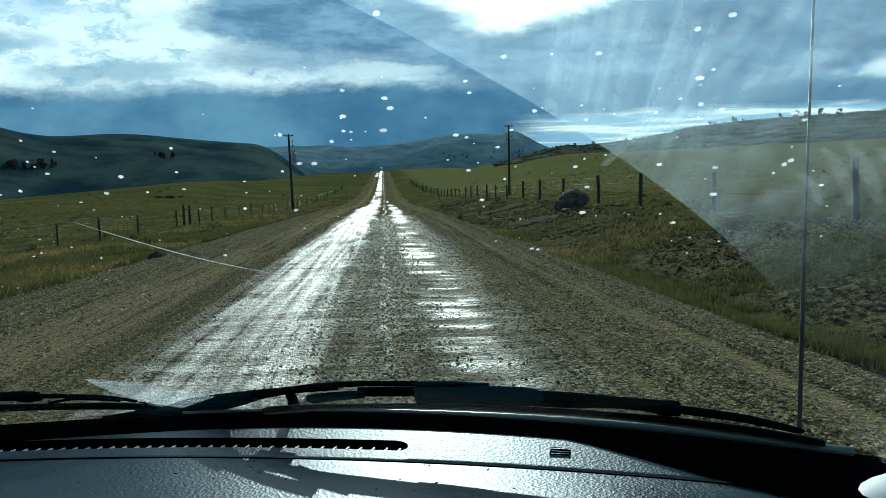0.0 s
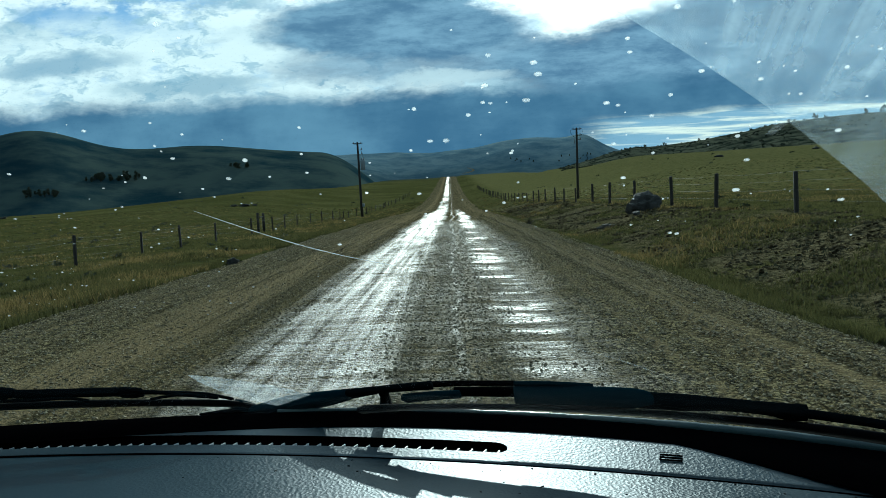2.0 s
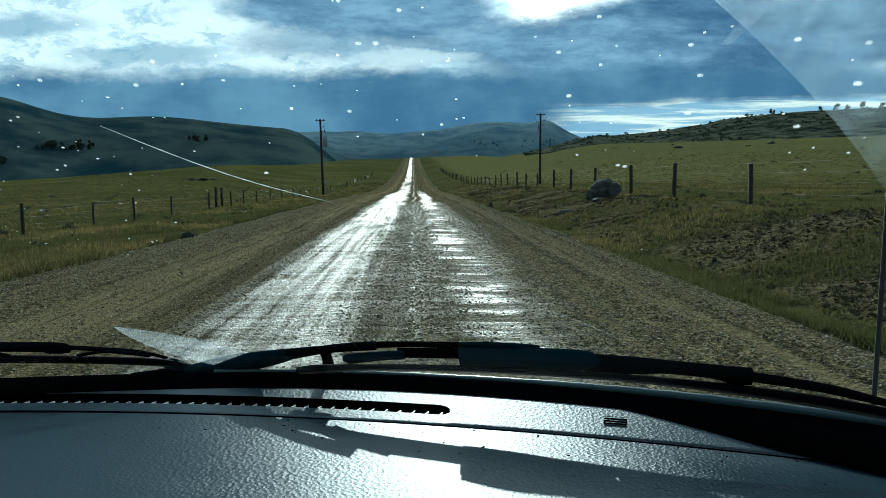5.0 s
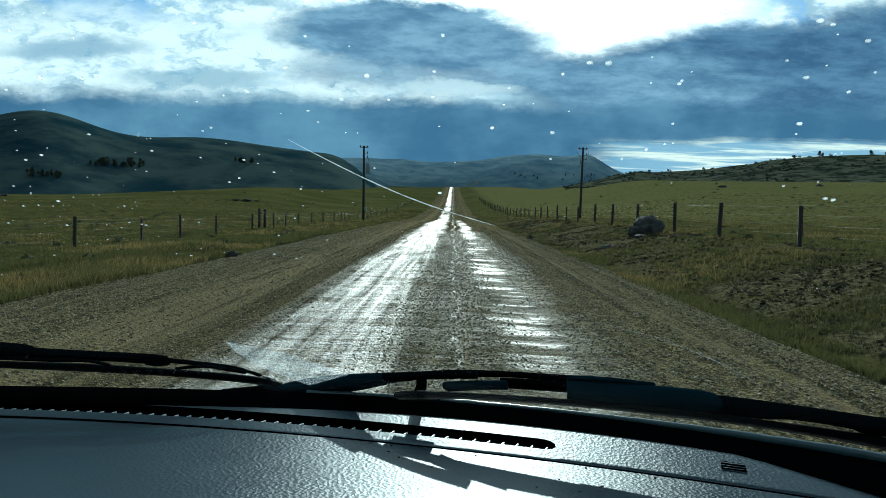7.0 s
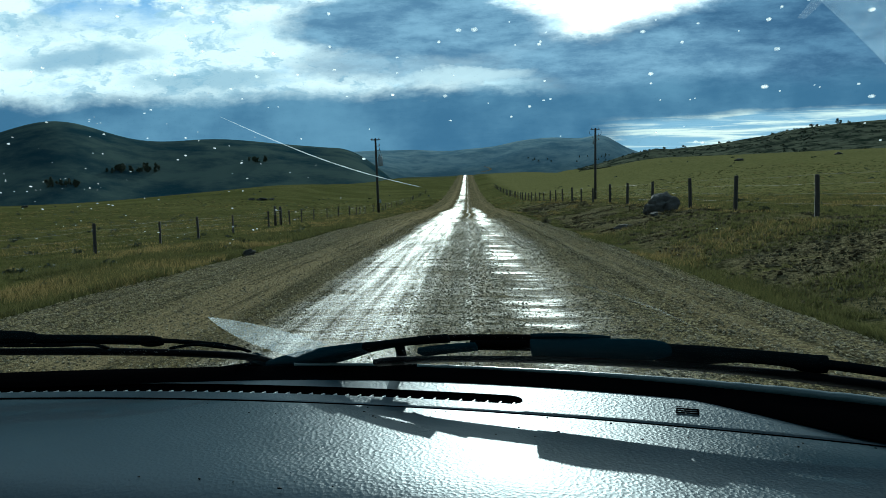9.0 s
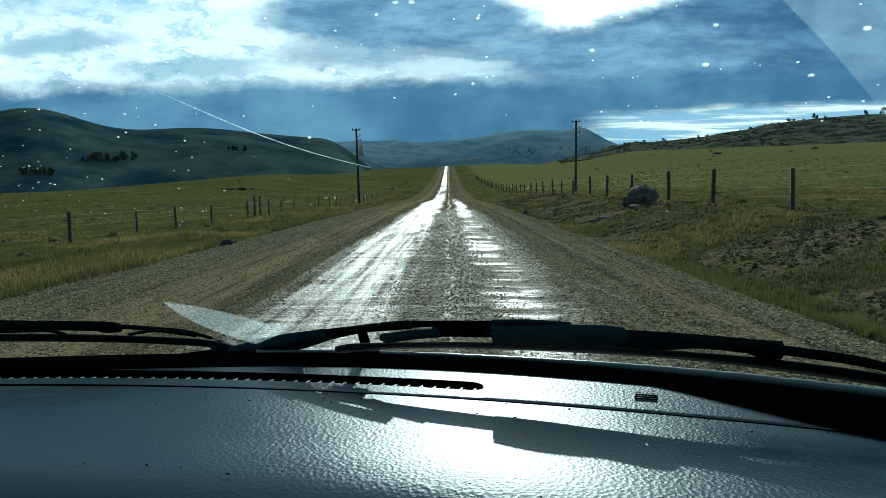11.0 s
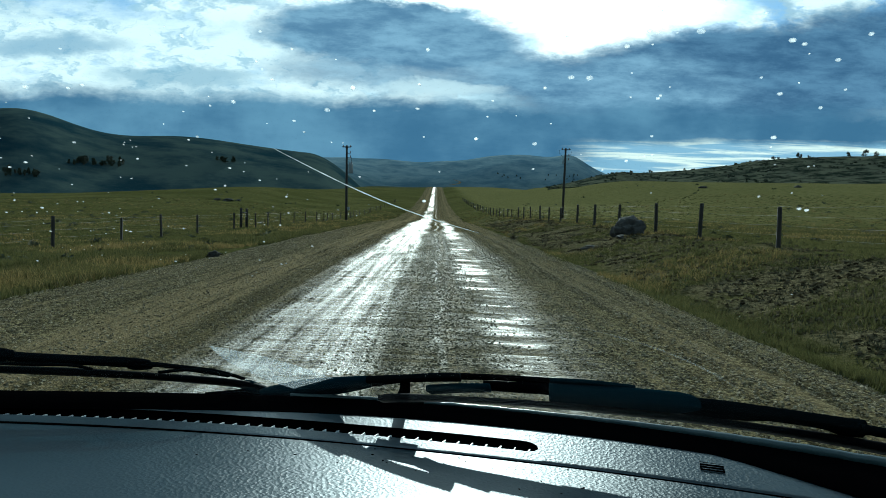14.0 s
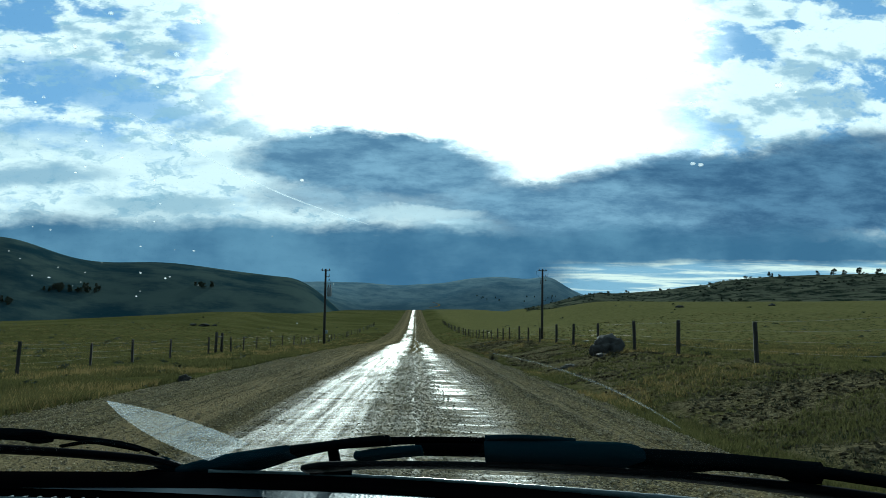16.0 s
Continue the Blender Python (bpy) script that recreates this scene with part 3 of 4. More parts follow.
# ---- poles ----
def utility_pole(x, y, h, lean_x, lean_y, gear):
    z = land(x, y)
    top = thing("utility_pole", "tall dark timber utility pole with a grey transformer" if gear else "tall leaning dark timber utility pole in the meadow", "utility pole", "poles along the road")
    top.matrix_world = pose(x, y, z, lean_x, lean_y, 0)
    bm = bmesh.new()
    tube(bm, [(0, 0, -0.5), (0, 0, 3), (0, 0, h - 0.1), (0, 0, h)], [0.17, 0.16, 0.12, 0.10], 12)
    part("pole_shaft", bm, m_wood, top)
    for dz, side in ((0.25, -1), (0.25, 1), (1.0, 1), (1.55, 1)):
        bm = bmesh.new()
        tube(bm, [(0, 0, h - dz), (0.45 * side, 0, h - dz + 0.02)], 0.03, 6)
        pin = part("bracket", bm, m_metal, top)
        bm = bmesh.new()
        tube(bm, [(0.45 * side, 0, h - dz), (0.45 * side, 0, h - dz + 0.12), (0.45 * side, 0, h - dz + 0.14), (0.45 * side, 0, h - dz + 0.30)], [0.06, 0.045, 0.06, 0.035], 8)
        part("insulator", bm, m_ceramic, pin)
    bm = bmesh.new()
    box(bm, pose(0, 0, h - 0.15), 1.3, 0.06, 0.06, 0.01)
    part("crossarm", bm, m_wood, top)
    if gear:
        bm = bmesh.new()
        tube(bm, [(0.52, 0, h - 3.5), (0.52, 0, h - 3.45), (0.52, 0, h - 2.35), (0.52, 0, h - 2.28)], [0.27, 0.29, 0.29, 0.25], 18)
        tank = part("transformer", bm, m_grey, top, "grey steel transformer can")
        for s in (-0.12, 0.12):
            bm = bmesh.new()
            tube(bm, [(0.52 + s, 0, h - 2.3), (0.52 + s, 0, h - 2.0)], [0.05, 0.03], 8)
            part("bushing", bm, m_ceramic, tank)
        bm = bmesh.new()
        tube(bm, [(0.62, 0, h - 2.0), (0.6, 0, h - 1.6), (0.45, 0, h - 1.2), (0.3, 0, h - 0.9)], 0.015, 5)
        part("lead", bm, m_rubber, top)
        bm = bmesh.new()
        box(bm, pose(0.27, -0.05, 1.6), 0.28, 0.2, 0.42, 0.03)
        part("meter_box", bm, m_grey, top, "small grey meter box")
    else:
        bm = bmesh.new()
        tube(bm, [(-0.8, 0, h - 0.3), (-0.75, 0, h - 0.7), (-0.5, 0, h - 1.0), (-0.3, 0, h - 1.25)], 0.018, 5)
        part("lead", bm, m_rubber, top)
        bm = bmesh.new()
        tube(bm, [(0.75, 0, h - 0.3), (0.72, 0, h - 0.75), (0.55, 0, h - 1.05)], 0.018, 5)
        part("lead", bm, m_rubber, top)
        bm = bmesh.new()
        tube(bm, [(-0.27, 0, h - 2.0), (-0.27, 0, h - 1.3)], [0.07, 0.05], 8)
        part("fuse", bm, m_grey, top)
    return top


utility_pole(-11.4, 89, 9.6, 0, -0.6, True)
utility_pole(16.6, 91, 9.2, 0.0, 0.6, False)

# ---- the car's front, seen from the cabin ----
RAKE = radians(30)


def glass_foot(x):
    """Where the windscreen's foot runs, ahead of the camera."""
    q = x + 0.3
    return 1.122 - (0.34 if q > 0 else 0.08) * q * q


def on_glass(x, s, h=0.0):
    """A point s up the windscreen from its foot and h outside it."""
    return Vector((x, glass_foot(x) - s * math.cos(RAKE) + h * math.sin(RAKE), 1.22 + s * math.sin(RAKE) + h * math.cos(RAKE)))


def sheet(xs, ss, h, inside=None):
    bm = bmesh.new()
    grid = {(i, j): bm.verts.new(on_glass(x, s, h - 0.017 * (1 - smooth01(s, 0.2, 0.45)))) for i, x in enumerate(xs) for j, s in enumerate(ss)}
    for i in range(len(xs) - 1):
        for j in range(len(ss) - 1):
            bm.faces.new((grid[i, j], grid[i + 1, j], grid[i + 1, j + 1], grid[i, j + 1]))
    return bm


def span(a, c, k):
    return [a + (c - a) * i / (k - 1) for i in range(k)]


windscreen = thing("windscreen", "raked curved car windscreen spotted with raindrops", "windscreen", kind="structure")
pane = part("pane", sheet(span(-1.25, 0.78, 40), span(-0.02, 1.12, 24), 0.0), m_glass, windscreen)
pane.visible_shadow = False


def sweep_radius(a):
    """The rim of what the blade wipes, by its angle in degrees from the pivot."""
    return 0.865 + 0.08 * ((a - 32) / 36) ** 2


bm = bmesh.new()
rows = []
for i in range(60):
    a = 2 + i * 1.6
    rim = sweep_radius(min(a, 75))
    row = []
    for j in range(14):
        r = rim + 0.55 * j / 13
        x, s = -0.3 + r * math.cos(radians(a)), 0.05 + r * math.sin(radians(a))
        row.append(bm.verts.new(on_glass(min(x, 0.775), min(s, 1.11), 0.003)))
    rows.append(row)
for r1, r2 in zip(rows, rows[1:]):
    for j in range(13):
        if len({r1[j].co.to_tuple(5), r1[j + 1].co.to_tuple(5), r2[j + 1].co.to_tuple(5), r2[j].co.to_tuple(5)}) == 4:
            bm.faces.new((r1[j], r1[j + 1], r2[j + 1], r2[j]))
dirt = part("dirt_film", bm, m_film, windscreen, "dried film outside the wiped fan, sun haze painted in to the upper left")
dirt.visible_shadow = False
# a smear left between the two wipers
bm = bmesh.new()
rows = []
for q in span(0.0, 1.0, 12):
    up = Vector((-0.309 + 0.143 * q, 0.249 - 0.055 * q - 0.072 * q * q))
    low = Vector((-0.309 + 0.075 * q * q, 0.249 - 0.21 * q + 0.016 * q * q))
    rows.append([bm.verts.new(on_glass(*up.lerp(low, k), 0.003)) for k in span(0.0, 1.0, 6)])
for r1, r2 in zip(rows, rows[1:]):
    for j in range(5):
        bm.faces.new((r1[j], r1[j + 1], r2[j + 1], r2[j]))
bmesh.ops.remove_doubles(bm, verts=bm.verts, dist=0.0002)
part("smear", bm, m_haze, windscreen, "whitish wedge-shaped smear").visible_shadow = False


def ribbon(pts, w, h):
    bm = bmesh.new()
    rows = []
    for i, (x, s) in enumerate(pts):
        x2, s2 = pts[min(i + 1, len(pts) - 1)]
        x1, s1 = pts[max(i - 1, 0)]
        d = Vector((x2 - x1, s2 - s1)).normalized()
        k = w * math.sin(math.pi * (i + 0.5) / len(pts)) ** 0.5 / 2
        rows.append((bm.verts.new(on_glass(x - d.y * k, s + d.x * k, h)), bm.verts.new(on_glass(x + d.y * k, s - d.x * k, h))))
    for (a, c), (d, e) in zip(rows, rows[1:]):
        bm.faces.new((a, c, e, d))
    return bm


# a scratch in the glass, drawn pale to paint in its sun glint
scr = [(-0.140 + 0.150 * q, 0.690 - 0.115 * q - 0.012 * math.sin(q * math.pi)) for q in span(0, 1, 14)]
part("scratch", ribbon(scr, 0.0013, 0.004), m_scratch, windscreen, "thin scratch, its sun glint painted pale").visible_shadow = False
arc = [(0.12 + 0.20 * q, 0.378 - 0.06 * q - 0.09 * q * q) for q in span(0, 1, 16)]
part("wipe_line", ribbon(arc, 0.0035, 0.004), m_faint, windscreen, "faint pale wipe line").visible_shadow = False

for a, c, w in (((0.276, 0.893), (0.238, 0.744), 0.011), ((0.290, 0.890), (0.262, 0.790), 0.007), ((0.347, 0.727), (0.376, 0.686), 0.005),
                ((0.347, 0.754), (0.392, 0.685), 0.006), ((0.355, 0.760), (0.406, 0.684), 0.007), ((0.372, 0.752), (0.412, 0.700), 0.006)):
    part("streak", ribbon([(a[0] + (c[0] - a[0]) * q, a[1] + (c[1] - a[1]) * q + 0.004 * math.sin(q * 3.14)) for q in span(0, 1, 10)], w, 0.0045), m_faint, windscreen, "pale streak").visible_shadow = False

# raindrops
rng = random.Random(5)
bm = bmesh.new()
for i in range(600):
    x, s = rng.uniform(-0.75, 0.62), rng.uniform(0.40, 0.98)
    r = 0.0006 + 0.0015 * rng.random() ** 1.6 * smooth01(s, 0.45, 0.75)
    if rng.random() < 0.22:
        x, s = rng.gauss(-0.28, 0.10), rng.gauss(0.62, 0.07)
        r = 0.0005 + 0.0008 * rng.random() ** 2
    elif s < 0.62 and rng.random() < 0.9:
        continue
    elif rng.random() < 0.35:
        x, s = rng.gauss(0.18, 0.14), rng.uniform(0.68, 0.86)
    c = on_glass(x, s, 0.001)
    bmesh.ops.create_icosphere(bm, subdivisions=1, radius=1.0, matrix=Matrix.Translation(c) @ Euler((-RAKE, 0, 0)).to_matrix().to_4x4() @ Matrix.Diagonal((r * rng.uniform(0.8, 1.5), r, r * 0.55, 1)))
drops = part("raindrops", bm, m_drop)
tagged(drops, "small raindrops scattered over the windscreen, their sparkle painted white", "raindrops", kind="stuff")
drops.visible_shadow = False


# dashboard
def seam(x):
    return 0.929 - 0.235 * x - 0.17 * x * x


def vent_line(x):
    return 0.983 - 0.23 * x - 0.18 * x * x


def pad_foot(x):
    return glass_foot(x) - 0.012


dash = thing("dashboard", "pale grey moulded dashboard with a leather grain", "dashboard", kind="structure")
VENT_END, VENT_W = 0.122, 0.036


def dash_top():
    """The shelf between seam and windscreen, with the long slot cut out of it."""
    bm = bmesh.new()
    xs = span(-1.25, VENT_END - 0.018, 60) + [VENT_END - 0.018 + 0.018 * math.sin(k * math.pi / 12) for k in range(1, 7)] + span(0.16, 0.74, 24)
    cols = []
    for x in xs:
        s, v_, f = seam(x) + 0.0008, vent_line(x), pad_foot(x) - 0.002
        over = max(0.0, x - (VENT_END - 0.018)) / 0.018
        half = VENT_W / 2 * math.sqrt(max(0.0, 1 - over * over)) if over < 1 else 0.0
        lo, hi = v_ - half, v_ + half
        zs = 1.208
        def zz(y):
            return zs + 0.008 * (y - s) / max(0.05, f - s)
        line = [(x, y, zz(y)) for y in span(s, lo, 5)]
        line2 = [(x, y, zz(y)) for y in span(hi, max(f, hi + 0.004), 4)]
        cols.append(([bm.verts.new((x, s, zs - 0.02))] + [bm.verts.new(q) for q in line], [bm.verts.new(q) for q in line2]))
    for (a1, b1), (a2, b2) in zip(cols, cols[1:]):
        for r1, r2 in ((a1, a2), (b1, b2)):
            for j in range(len(r1) - 1):
                bm.faces.new((r1[j], r2[j], r2[j + 1], r1[j + 1]))
    for (a1, b1), (a2, b2) in zip(cols, cols[1:]):
        if a1[0].co.x > VENT_END - 0.001:
            bm.faces.new((a1[-1], a2[-1], b2[0], b1[0]))
    bmesh.ops.remove_doubles(bm, verts=bm.verts, dist=0.0004)
    bmesh.ops.recalc_face_normals(bm, faces=bm.faces)
    return bm


part("shelf", dash_top(), m_dash, dash)

# the padded front below the seam
bm = bmesh.new()
prof = [(0.0, -0.020), (-0.0002, -0.002), (-0.0010, -0.0003), (-0.0030, 0.0), (-0.02, 0.0012), (-0.05, 0.0034), (-0.09, 0.0066), (-0.14, 0.0102), (-0.20, 0.0138), (-0.26, 0.0164), (-0.32, 0.0170), (-0.38, 0.002), (-0.43, -0.11), (-0.46, -0.18), (-0.47, -0.34)]
xs = span(-1.25, 0.74, 60)
rows = [[bm.verts.new((x, seam(x) - 0.0012 + a, 1.208 + c)) for a, c in prof] for x in xs]
for r1, r2 in zip(rows, rows[1:]):
    for j in range(len(prof) - 1):
        bm.faces.new((r1[j], r1[j + 1], r2[j + 1], r2[j]))
bmesh.ops.recalc_face_normals(bm, faces=bm.faces)
part("pad", bm, m_dash, dash)

# a black strip in the seam stands in for the gap's shade
bm = bmesh.new()
sx = span(-1.2, 0.70, 60)
tube(bm, [(x, seam(x) - 0.0004, 1.2076) for x in sx], [0.0012 + 0.0012 * smooth01(x, 0.0, -0.6) for x in sx], 6)
part("seam", bm, m_black, dash, "black filler strip darkening the seam's gap")

# the dark slot with its fins
bm = bmesh.new()
xs = span(-1.25, VENT_END, 50)
rows = [[bm.verts.new((x, vent_line(x) + a, z)) for a, z in ((-0.019, 1.207), (-0.017, 1.17), (0.017, 1.17), (0.019, 1.209))] for x in xs]
for r1, r2 in zip(rows, rows[1:]):
    for j in range(3):
        bm.faces.new((r1[j], r1[j + 1], r2[j + 1], r2[j]))
bm.faces.new(rows[-1])
vent = part("defroster_slot", bm, m_black, dash, "long black defroster slot")
bm = bmesh.new()
box(bm, Matrix.Identity(4), 0.0015, 0.013, 0.012)
fin_me = bpy.data.meshes.new("fin")
bm.to_mesh(fin_me)
bm.free()
fin_me.materials.append(m_fin)
x = VENT_END - 0.014
while x > -1.2:
    f = new("fin", fin_me)
    f.parent = vent
    f.matrix_local = pose(x, vent_line(x) - 0.0120, 1.2030, 0, 0, -24)
    x -= 0.0190

# crumbs and dust specks lying on the pad
rng = random.Random(14)
bm = bmesh.new()
for _ in range(150):
    x = rng.uniform(-0.35, 0.55)
    d = 0.006 + 0.33 * rng.random()
    r = 0.0005 + 0.0012 * rng.random() ** 2
    y = seam(x) - d
    z = 1.2080 + 0.0750 * d - 0.07 * d * d
    bmesh.ops.create_icosphere(bm, subdivisions=1, radius=1.0, matrix=pose(x, y, z + r * 0.2, 0, 0, rng.uniform(0, 180)) @ Matrix.Diagonal((r * rng.uniform(0.8, 2.2), r, r * 0.5, 1)))
tagged(part("dust_specks", bm, m_rubber), "dark crumbs and dust specks on the dashboard", "dust", kind="stuff")

# little grille
bm = bmesh.new()
box(bm, pose(0.335, 0.893, 1.2102, 0, 0, -18), 0.026, 0.034, 0.003, 0.001)
grille = part("sensor_grille", bm, m_dash, dash, "small black slotted grille")
for i in range(4):
    bm = bmesh.new()
    box(bm, pose(0.335 + 0.0028 * (i - 1.5) , 0.893 + 0.0085 * (i - 1.5), 1.2119, 0, 0, -18), 0.029, 0.0048, 0.0008)
    part("slat", bm, m_black, grille)

# black border under the glass
bm = bmesh.new()
xs = span(-1.25, 0.76, 70)
rows = []
for x in xs:
    f = glass_foot(x)
    inner = f - 0.050 - 0.52 * max(0.0, x - 0.36)
    rows.append([bm.verts.new(q) for q in ((x, inner, 1.2125), (x, inner + 0.006, 1.2165), (x, f - 0.006, 1.219), (x, f + 0.008, 1.224), (x, f + 0.022, 1.220), (x, f + 0.03, 1.15))])
for r1, r2 in zip(rows, rows[1:]):
    for j in range(5):
        bm.faces.new((r1[j], r1[j + 1], r2[j + 1], r2[j]))
part("glass_border", bm, m_black, windscreen, "black border and seal along the foot")

bm = bmesh.new()
sx = span(-0.25, 0.70, 60)
tube(bm, [(x, glass_foot(x) + 0.010, 1.2245 + 0.0012 * noise.noise(Vector((x * 45, 0, 0)))) for x in sx], [0.0032 + 0.0042 * smooth01(x, 0.1, 0.5) + 0.0006 * noise.noise(Vector((x * 80, 3, 0))) for x in sx], 8)
part("seal", bm, m_seal, windscreen, "wet grey-green rubber lip")

# cowl outside the glass
bm = bmesh.new()
rows = []
for x in xs:
    f = glass_foot(x)
    rows.append([bm.verts.new(q) for q in ((x, f + 0.024, 1.219), (x, f + 0.05, 1.205), (x, f + 0.12, 1.17), (x, f + 0.17, 1.10), (x, f + 0.19, 0.9))])
for r1, r2 in zip(rows, rows[1:]):
    for j in range(4):
        bm.faces.new((r1[j], r1[j + 1], r2[j + 1], r2[j]))
cowl = part("cowl_panel", bm, m_cowl)
tagged(cowl, "black plastic cowl below the windscreen", "car panel", kind="structure")


# wipers
def bar(h, *pts, out=0.0):
    """A bar shaped to fit the camera's view: set off the glass by h, bent smoothly through x, s (its sight line's foot
    on the glass) and its breadth as seen from the camera.
    """
    rows = []
    for i in range(len(pts) - 1):
        p0, p1, p2, p3 = (Vector(pts[min(max(k, 0), len(pts) - 1)]) for k in (i - 1, i, i + 1, i + 2))
        for q in span(0.0, 1.0, 5)[:4 if i < len(pts) - 2 else 5]:
            rows.append(0.5 * (2 * p1 + (p2 - p0) * q + (2 * p0 - 5 * p1 + 4 * p2 - p3) * q * q + (3 * p1 - p0 - 3 * p2 + p3) * q ** 3))
    bm = bmesh.new()
    rings = []
    for i, r in enumerate(rows):
        d = (rows[min(i + 1, len(rows) - 1)] - rows[max(i - 1, 0)]).xy.normalized()
        w, t = r.z * 0.0013, r.z * 0.00066
        up = h + t / 2 - 0.016 + out
        x, y = r.x + (r.x - 0.05) * 3.4 * up, r.y - 3.2 * up
        ring = []
        for q, e in ((-0.5, 0.1), (-0.36, 0.42), (0.0, 0.56), (0.36, 0.42), (0.5, 0.1), (0.5, -0.35), (0.4, -0.5), (-0.4, -0.5), (-0.5, -0.35)):
            ring.append(bm.verts.new(on_glass(x - d.y * w * q, y + d.x * w * q, up + t * e)))
        rings.append(ring)
    for r1, r2 in zip(rings, rings[1:]):
        for k in range(9):
            bm.faces.new((r1[k], r1[(k + 1) % 9], r2[(k + 1) % 9], r2[k]))
    bm.faces.new(rings[0][::-1]), bm.faces.new(rings[-1])
    bmesh.ops.recalc_face_normals(bm, faces=bm.faces)
    return bm


wiper = thing("windscreen_wiper", "black wiper low on the glass, teal reflection painted on its broad arm", "wiper", "wipers")
part("arm", bar(0.030, (-0.282, 0.026, 14), (-0.259, 0.035, 23), (-0.207, 0.059, 34), (-0.155, 0.089, 30), (-0.112, 0.118, 21)), m_plate, wiper, "broad wet arm with a painted teal reflection")
part("arm_rod", bar(0.034, (-0.118, 0.114, 21), (-0.060, 0.145, 14), (-0.017, 0.163, 15), (0.018, 0.174, 15)), m_wiper, wiper)
part("clip", bar(0.043, (0.013, 0.175, 12), (0.063, 0.185, 10), (0.132, 0.192, 10)), m_black, wiper, "black steel clip")
part("clip_tongue", bar(0.034, (0.130, 0.194, 9), (0.172, 0.202, 9), (0.226, 0.201, 8)), m_plate, wiper)
part("link", bar(0.020, (-0.025, 0.101, 17), (0.014, 0.121, 16), (0.057, 0.136, 15)), m_plate, wiper)
part("arm_cap", bar(0.028, (0.050, 0.143, 17), (0.095, 0.149, 18), (0.137, 0.154, 18)), m_black, wiper, "black plastic cap")
part("spoiler", bar(0.012, (0.134, 0.137, 33), (0.178, 0.143, 35), (0.234, 0.151, 36), (0.280, 0.158, 33), (0.293, 0.154, 27)), m_plate, wiper, "broad dark spoiler with a painted teal reflection")
part("yoke", bar(0.015, (0.288, 0.153, 27), (0.344, 0.156, 26), (0.377, 0.162, 20), (0.428, 0.160, 20), (0.448, 0.154, 25), (0.462, 0.156, 24)), m_wiper, wiper)
part("claw", bar(0.014, (0.460, 0.154, 13), (0.494, 0.148, 13), (0.540, 0.137, 12), (0.600, 0.108, 9)), m_wiper, wiper)
part("blade", bar(0.004, (-0.104, 0.039, 13), (-0.070, 0.053, 15), (0.007, 0.069, 11), (0.145, 0.086, 11), (0.258, 0.094, 12), (0.358, 0.099, 12), (0.449, 0.097, 15), (0.557, 0.083, 17), (0.640, 0.062, 15)), m_rubber, wiper, "black rubber blade")
part("end_block", bar(0.005, (-0.097, 0.042, 16), (-0.070, 0.046, 17), (-0.038, 0.050, 18)), m_wiper, wiper)
part("bracket", bar(0.040, (-0.055, 0.140, 12), (-0.056, 0.090, 13), (-0.060, 0.040, 16), (-0.062, 0.010, 19)), m_wiper, wiper)
part("foot", bar(0.030, (-0.080, 0.008, 17), (-0.060, 0.011, 18), (-0.040, 0.014, 18)), m_wiper, wiper)
bm = bmesh.new()
tube(bm, [on_glass(-0.285, -0.10, -0.02), on_glass(-0.285, -0.10, 0.03), on_glass(-0.285, -0.10, 0.045)], [0.040, 0.030, 0.018], 14)
part("pivot_cap", bm, m_wiper, wiper)

wiper_l = thing("windscreen_wiper", "black wiper with a long blade lying along the cowl", "wiper", "wipers")
part("arm", bar(0.014, (-0.765, 0.252, 24), (-0.653, 0.226, 26), (-0.617, 0.213, 26), (-0.578, 0.205, 23), (-0.565, 0.197, 17), (-0.494, 0.186, 17), (-0.422, 0.176, 18), (-0.404, 0.169, 15), out=0.034), m_wiper, wiper_l)
part("knuckle", bar(0.010, (-0.435, 0.166, 14), (-0.422, 0.165, 18), (-0.404, 0.166, 14), out=0.034), m_black, wiper_l)
part("rod", bar(0.011, (-0.407, 0.172, 9), (-0.363, 0.158, 8), (-0.325, 0.142, 8), (-0.301, 0.119, 6), (-0.291, 0.101, 6), out=0.034), m_wiper, wiper_l)
part("yoke", bar(0.008, (-0.787, 0.193, 7), (-0.644, 0.168, 7), (-0.565, 0.160, 7), (-0.515, 0.159, 6), (-0.495, 0.138, 6), out=0.034), m_wiper, wiper_l)
part("claw", bar(0.007, (-0.405, 0.128, 5), (-0.364, 0.145, 6), (-0.333, 0.135, 8), (-0.309, 0.116, 6), out=0.034), m_wiper, wiper_l)
part("blade", bar(0.004, (-0.851, 0.171, 14), (-0.663, 0.136, 13), (-0.541, 0.125, 15), (-0.418, 0.106, 14), (-0.312, 0.078, 15), (-0.276, 0.048, 14), out=0.034), m_rubber, wiper_l, "black rubber blade")
part("tip", bar(0.004, (-0.294, 0.071, 20), (-0.286, 0.055, 20), (-0.279, 0.039, 20), out=0.034), m_plate, wiper_l)
part("pivot_cover", bar(0.004, (-0.371, 0.008, 5), (-0.321, 0.018, 12), (-0.289, 0.023, 20), (-0.275, 0.009, 14), out=0.034), m_black, wiper_l)

# aerial on the wing
bm = bmesh.new()
tube(bm, [(0.753, 1.0, 0.98), (0.753, 1.0, 1.10), (0.754, 1.0, 1.165), (0.755, 1.0, 1.175), (0.761, 1.0, 1.50), (0.761, 1.0, 1.505), (0.776, 1.0, 2.05)], [0.009, 0.008, 0.006, 0.0036, 0.0034, 0.0024, 0.0018], 8)
aerial = part("aerial", bm, m_aerial)
tagged(aerial, "thin upright metal car aerial on the wing", "aerial")

